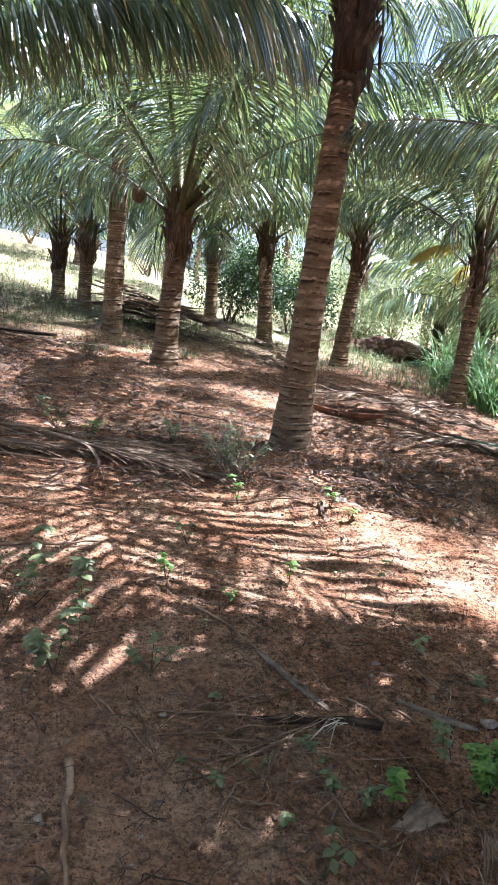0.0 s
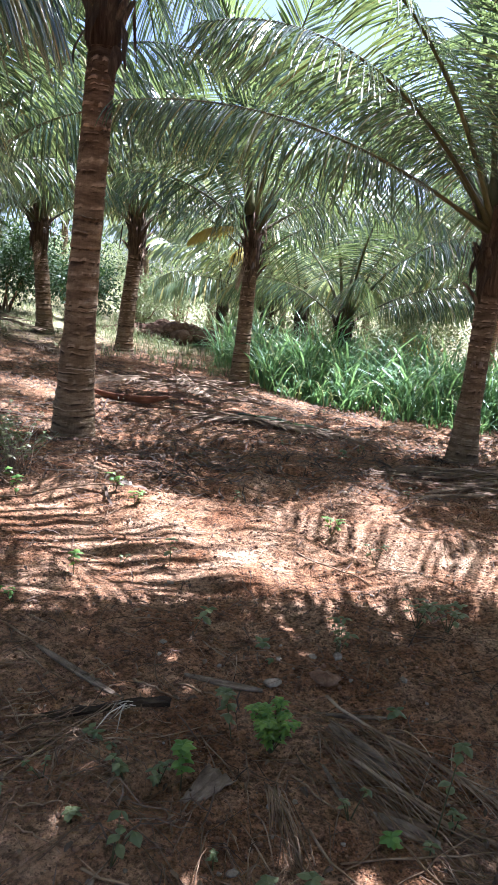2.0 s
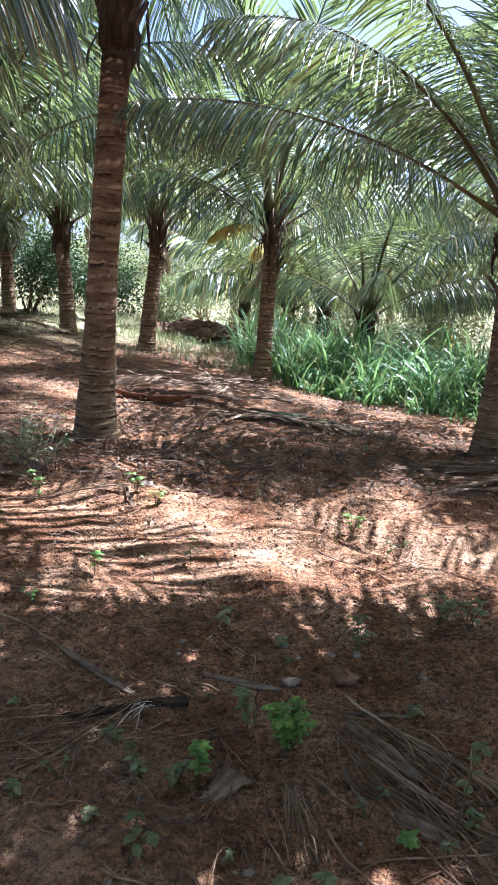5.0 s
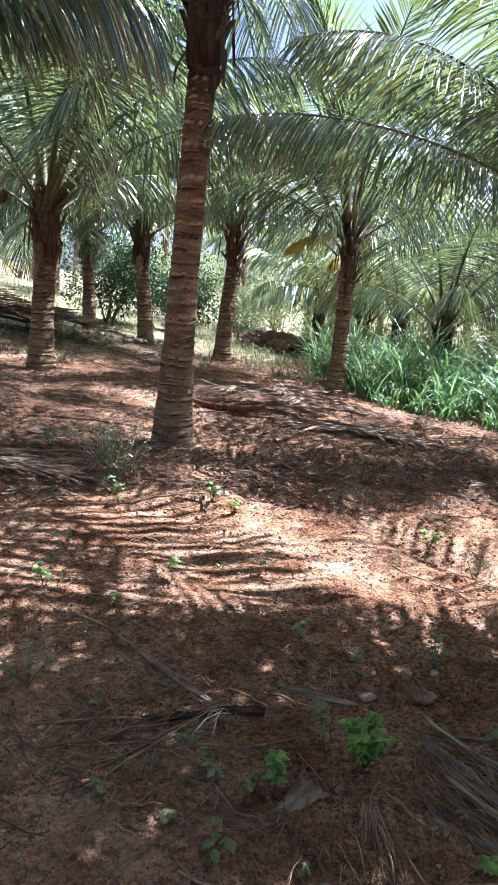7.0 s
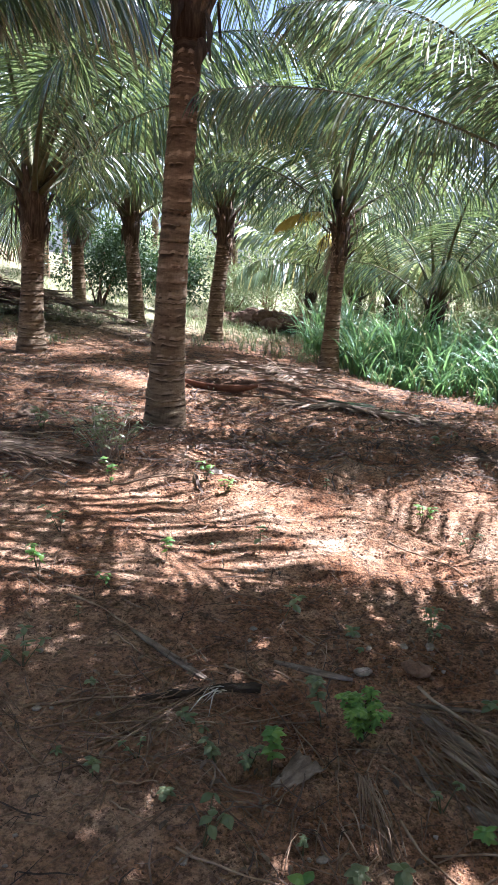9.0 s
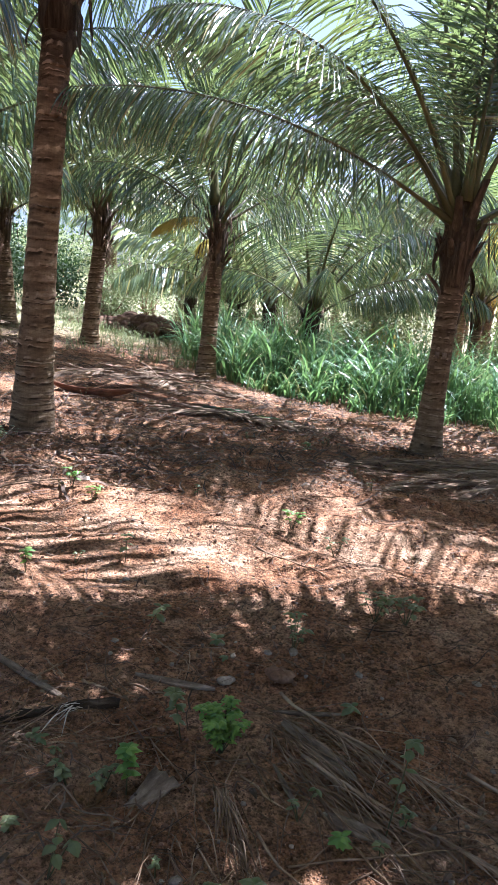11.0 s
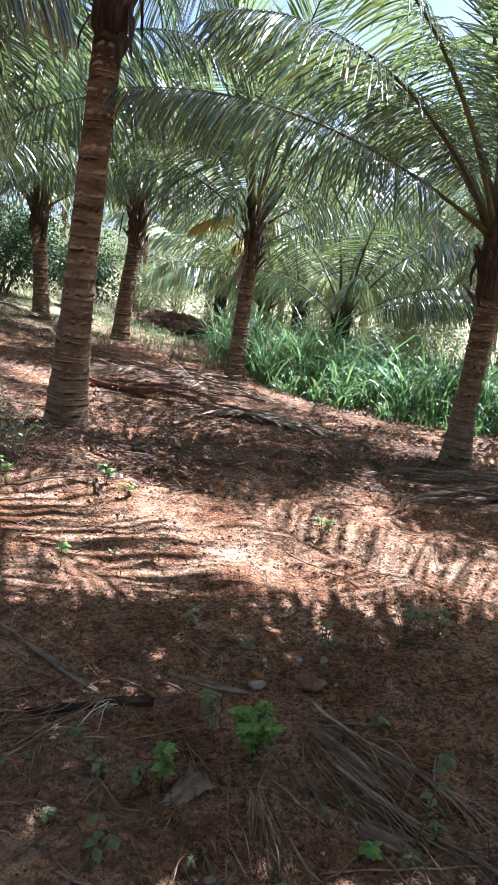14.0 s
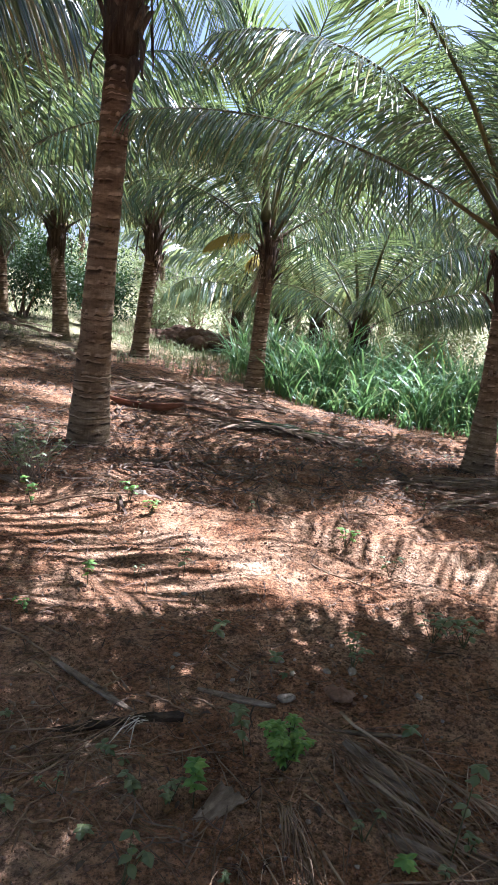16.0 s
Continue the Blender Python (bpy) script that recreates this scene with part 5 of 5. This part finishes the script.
def sheath(x, y, az, length, width, seed, label, material_=None, bow=0.08, tilt=0.0):
    """A fallen boat-shaped flower sheath or leaf base: a thick curved shell."""
    sh, verts, faces = Shell(), [], []
    n, k = 10, 5
    for i in range(n + 1):
        t = i / n
        w = width * (math.sin(math.pi * clamp(0.08 + 0.87 * t, 0, 1)) ** 0.7)
        z = bow * (2 * t - 1) ** 2
        for j in range(k):
            c = j / (k - 1) * 2 - 1
            verts.append(((t - 0.5) * length, c * w, z + 0.5 * w * c * c + 0.012))
        for j in range(k - 1, -1, -1):
            c = j / (k - 1) * 2 - 1
            verts.append(((t - 0.5) * length, c * w * 0.96, z + 0.5 * w * c * c))
    m = 2 * k
    for i in range(n):
        for j in range(m):
            a, b = i * m + j, i * m + (j + 1) % m
            faces.append((a, b, b + m, a + m))
    faces += [tuple(range(m))[::-1], tuple(range(n * m, n * m + m))]
    sh.add(verts, faces)
    return thing("palm_sheath", sh.mesh("palm_sheath", [material_ or DRY]), Matrix.Translation((x, y, ground_z(x, y))) @ Matrix.Rotation(radians(az), 4, "Z") @ Matrix.Rotation(tilt, 4, "X"), label, "dead sheath", "fallen sheaths")


sheath(0.87, 8.12, -22, 0.86, 0.1, 1, "reddish-brown curved flower sheath on the litter", RUST, 0.1, -0.5)


def torn_sheet(x, y, az, seed):
    """A grey torn scrap of leaf sheath, crumpled and frayed at its rim, with thickness."""
    rng, n = random.Random(seed), 9
    top, low, faces = [], [], []
    for i in range(n):
        for j in range(n):
            u, v = i / (n - 1) - 0.5, j / (n - 1) - 0.5
            ragged = 1 + 0.45 * noise.noise((u * 8 + seed, v * 8, 1.0))
            px, py = u * 0.16 * ragged, v * (0.11 - 0.07 * (u + 0.5)) * ragged
            h = 0.016 + 0.006 * math.sin(v * 19 + u * 3) + 0.01 * noise.noise((u * 6, v * 12, seed)) - 0.02 * u
            top.append((px, py, h + 0.004))
            low.append((px, py, h))
    m = n * n
    for i in range(n - 1):
        for j in range(n - 1):
            a = i * n + j
            faces += [(a, a + n, a + n + 1, a + 1), (m + a, m + a + 1, m + a + n + 1, m + a + n)]
    rim = [i for i in range(n)] + [i * n + n - 1 for i in range(1, n)] + [(n - 1) * n + j for j in range(n - 2, -1, -1)] + [i * n for i in range(n - 2, 0, -1)]
    for a, c in zip(rim, rim[1:] + rim[:1]):
        faces.append((a, c, m + c, m + a))
    me = mesh_of("palm_sheath", top + low, faces, [GREY])
    return thing("palm_sheath", me, Matrix.Translation((x, y, ground_z(x, y))) @ Matrix.Rotation(radians(az), 4, "Z"), "grey weathered scrap of leaf sheath, torn", "dead sheath", "fallen sheaths")


torn_sheet(0.455, 1.905, 215, 2)
sheath(0.13, 2.607, -56, 0.52, 0.013, 7, "split frond rib with a hollow dark groove", GREY, 0.006, 0.2)
sheath(0.645, 2.483, -29, 0.3, 0.013, 8, "flat strip of dry frond rib on the soil", GREY, 0.008, 0.3)
sheath(0.86, 1.89, -89, 0.2, 0.008, 9, "flat strip of dry frond rib on the soil", GREY, 0.004, 0.3)
sheath(1.065, 2.255, -14, 0.26, 0.006, 10, "flat strip of dry frond rib on the soil", GREY, 0.004, 0.3)
sheath(1.02, 1.74, -40, 0.15, 0.016, 11, "pale broken frond butt among dry strands", DRY, 0.008, 0.3)
sheath(1.025, 2.033, -70, 0.34, 0.026, 3, "grey weathered frond blade lying on the soil", GREY, 0.02, 0.5)
sheath(1.0, 1.7, -46, 0.2, 0.022, 4, "grey weathered frond blade lying on the soil", GREY, 0.01, 0.3)
sheath(-0.95, 6.55, 70, 0.3, 0.05, 5, "pale grey fallen sheath beside low weeds", DRY, 0.04, 0.3)
sheath(-3.5, 10.6, -8, 1.1, 0.09, 6, "dark rotting frond butt on the slope", BOOT, 0.03)


# ---- background scrub ----
def bush(x, y, wide, deep, high, leaves, leaf, material_, seed, label, lumps=9, stems=6, name="bush", trunk=0.03):
    """A shrub: forked stems and a ragged crown of many separate leaves."""
    rng, st, lv = random.Random(seed), Shell(), Shell()
    centres = []
    for k in range(lumps):
        a, r = rng.uniform(0, 6.28), rng.random() ** 0.5
        centres.append((Vector((math.cos(a) * r * wide * 0.36, math.sin(a) * r * deep * 0.36, high * rng.uniform(0.3, 0.8))), rng.uniform(0.16, 0.3) * min(wide, high * 1.6)))
    for k in range(stems):
        c = centres[k % lumps][0]
        st.tube([Vector((rng.gauss(0, 0.08), rng.gauss(0, 0.08), -0.03)), c * 0.45 + Vector((rng.gauss(0, 0.05), 0, 0)), c], [trunk, trunk * 0.7, trunk * 0.25], 5)
    for _ in range(leaves):
        c, r = centres[rng.randrange(lumps)]
        d = Vector((rng.gauss(0, 1), rng.gauss(0, 1), rng.gauss(0, 0.9))).normalized()
        p = c + d * r * (0.5 + 0.6 * rng.random())
        if p.z < 0.02:
            continue
        way = (d + Vector((rng.gauss(0, 0.7), rng.gauss(0, 0.7), rng.gauss(-0.2, 0.6)))).normalized()
        side = way.cross(Vector((rng.gauss(0, 1), rng.gauss(0, 1), 1))).normalized()
        s = leaf * rng.uniform(0.6, 1.2)
        lv.strip([p, p + way * s * 0.5, p + way * s], [0.002, s * 0.24, 0.001], side)
    ob = thing(name, None, Matrix.Translation((x, y, ground_z(x, y))), label, "bush", "bushes behind the grove")
    tagged(part("branchwork", st.mesh("branchwork", [TWIG]), ob), kind="stuff")
    tagged(part("foliage", lv.mesh("foliage", [material_], smooth=False), ob), kind="stuff")
    return ob


bush(-0.9, 17.9, 2.6, 1.6, 1.9, 9000, 0.08, SHADED_BUSH, 1, "dense green bush, its leaves darkened as by palm shade", 14)
bush(0.6, 18.6, 2.2, 1.5, 1.8, 7500, 0.08, SHADED_BUSH, 2, "dense green bush, its leaves darkened as by palm shade", 12)
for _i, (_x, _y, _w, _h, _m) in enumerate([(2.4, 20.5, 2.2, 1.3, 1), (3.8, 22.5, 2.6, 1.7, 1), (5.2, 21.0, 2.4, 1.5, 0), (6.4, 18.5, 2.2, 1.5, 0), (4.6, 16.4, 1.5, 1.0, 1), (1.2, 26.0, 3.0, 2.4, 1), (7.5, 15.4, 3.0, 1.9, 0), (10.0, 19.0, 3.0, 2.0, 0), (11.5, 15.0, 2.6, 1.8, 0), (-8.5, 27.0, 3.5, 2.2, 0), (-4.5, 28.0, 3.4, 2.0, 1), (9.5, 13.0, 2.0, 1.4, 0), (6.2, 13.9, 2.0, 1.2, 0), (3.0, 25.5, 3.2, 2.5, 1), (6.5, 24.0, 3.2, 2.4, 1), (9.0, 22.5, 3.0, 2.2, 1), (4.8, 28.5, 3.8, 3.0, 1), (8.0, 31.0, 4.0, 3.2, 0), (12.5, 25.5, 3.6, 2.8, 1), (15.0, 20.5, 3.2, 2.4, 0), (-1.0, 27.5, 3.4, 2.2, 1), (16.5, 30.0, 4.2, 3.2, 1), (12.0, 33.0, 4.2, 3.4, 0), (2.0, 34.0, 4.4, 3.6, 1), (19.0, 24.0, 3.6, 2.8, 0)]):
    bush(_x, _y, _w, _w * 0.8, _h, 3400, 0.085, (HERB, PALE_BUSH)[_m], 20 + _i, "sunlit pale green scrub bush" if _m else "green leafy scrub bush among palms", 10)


def far_trees():
    """The wooded edge of the land beyond the field: a ragged belt of crowns."""
    rng, sh = random.Random(77), Shell()
    # full circle: the unseen part is added to hold back low sky light
    for k in range(150):
        a = radians(360 * k / 150 + rng.uniform(-1, 1))
        r = rng.uniform(46, 75)
        x, y, h = math.sin(a) * r, math.cos(a) * r, rng.uniform(4.0, 8.0)
        sh.tube([(x, y, ground_z(x, y) - 0.2), (x, y, ground_z(x, y) + h * 0.6)], [0.2, 0.1], 5, 1)
        for _ in range(420):
            d = Vector((rng.gauss(0, 1), rng.gauss(0, 1), rng.gauss(0, 0.75))).normalized() * (0.35 + 0.7 * rng.random())
            p = Vector((x + d.x * h * 0.55, y + d.y * h * 0.55, ground_z(x, y) + h * (0.52 + 0.5 * d.z)))
            w = Vector((rng.gauss(0, 1), rng.gauss(0, 1), rng.gauss(0, 1))).normalized() * rng.uniform(0.2, 0.5)
            s = w.cross(Vector((0.3, 0.5, 1))).normalized()
            sh.strip([p, p + w * 0.5, p + w], [0.01, 0.1, 0.01], s)
    return thing("far_wood", sh.mesh("far_wood", [SHADED_BUSH, TWIG], smooth=False), Matrix(), "distant belt of green trees beyond the field", "trees", kind="stuff")


far_trees()


def soil_bank():
    """A low heap of turned red earth behind the palms."""
    rng, sh = random.Random(6), Shell()
    for _ in range(300):
        x, y = rng.gauss(0, 1.6), rng.gauss(0, 0.3)
        r = rng.uniform(0.07, 0.24) * (1.2 - min(1, abs(x) / 3.4))
        sh.lump((x, y, r * 0.4 + 0.2 * rng.random() * max(0.0, 1 - abs(x) / 3)), (r * 1.4, r, r * 0.8), rng, rings=5, sides=8, rough=0.35, turn=rng.random() * 3)
    thing("soil_heap", sh.mesh("soil_heap", [DARK_SOIL]), Matrix.Translation((2.9, 18.4, ground_z(2.9, 18.4))), "low heap of turned red-brown earth", "soil heap", kind="stuff")


soil_bank()


def strand_bed(cx, cy, wide, deep, az, wander, count, seed, long=0.4, material_=None):
    """A bed of thin dry leaflet ribs, raked one way and half pressed into the soil."""
    rng, sh = random.Random(seed), Shell()
    o = Vector((cx, cy, ground_z(cx, cy)))
    for _ in range(count):
        x, y = cx + rng.gauss(0, wide), cy + rng.gauss(0, deep)
        a, ln, turn = radians(az) + rng.gauss(0, wander), long * rng.uniform(0.3, 1.15), rng.gauss(0, 0.16)
        pts, up = [], rng.random() ** 3 * 0.05
        for j in range(6):
            pts.append(Vector((x, y, ground_z(x, y) + 0.003 + up * math.sin(j * 0.62))) - o)
            x, y, a = x + math.cos(a) * ln / 5, y + math.sin(a) * ln / 5, a + turn / 5
        r = rng.uniform(0.001, 0.003)
        sh.tube(pts, [r, r, r, r * 0.9, r * 0.7, r * 0.4], 4, 0, 0.7)
    return thing("frond_strands", sh.mesh("frond_strands", [material_ or TWIG]), Matrix.Translation(o), "bed of thin dry brown frond strands on the soil", "leaf litter", "beds of dry strands", kind="stuff")


strand_bed(0.96, 2.08, 0.07, 0.12, -74, 0.22, 110, 1, 0.44)
strand_bed(1.0, 1.98, 0.1, 0.16, -66, 0.45, 34, 9, 0.36, DRY)
strand_bed(1.25, 1.55, 0.22, 0.16, -55, 0.6, 26, 2, 0.34)
strand_bed(1.1, 1.6, 0.16, 0.12, -48, 0.5, 10, 10, 0.3, DRY)
strand_bed(0.653, 1.9, 0.012, 0.02, -96, 0.06, 34, 3, 0.32)
strand_bed(0.5, 1.75, 0.1, 0.12, -100, 0.5, 40, 4, 0.22)
strand_bed(-0.1, 2.22, 0.18, 0.1, 25, 0.75, 55, 5, 0.36)
strand_bed(0.15, 2.05, 0.2, 0.2, 50, 1.2, 60, 6, 0.26)
strand_bed(1.55, 1.8, 0.25, 0.25, 20, 1.3, 20, 7, 0.3)
strand_bed(-0.6, 3.33, 0.16, 0.07, 10, 1.0, 34, 8, 0.3, DRY)


def painted_mark():
    """Two faint pale strokes of paint on the stem of a palm."""
    x, y, z = 3.9, 6.35, 0.98
    tree = [o for o in bpy.data.objects if o.name.startswith("coconut_palm") and (o.matrix_basis.translation.xy - Vector((x, y))).length < 0.02][0]
    sh = Shell()
    for k in (-1, 1):
        verts, faces = [], []
        for i in range(4):
            a = math.atan2(-6.35, -3.9) + k * 0.24 + (i - 1.5) * 0.1
            for h in (-0.03, 0.03):
                for r in (0.135, 0.142):
                    verts.append((0.03 + math.cos(a) * r, math.sin(a) * r, z - tree.matrix_basis.translation.z + h))
        for i in range(3):
            n = i * 4
            faces += [(n + 1, n + 5, n + 7, n + 3), (n, n + 2, n + 6, n + 4), (n, n + 4, n + 5, n + 1), (n + 2, n + 3, n + 7, n + 6)]
        sh.add(verts, faces + [(0, 1, 3, 2), (12, 14, 15, 13)])
    part("painted_mark", sh.mesh("painted_mark", [GREY]), tree, label="faint pale painted strokes")


painted_mark()
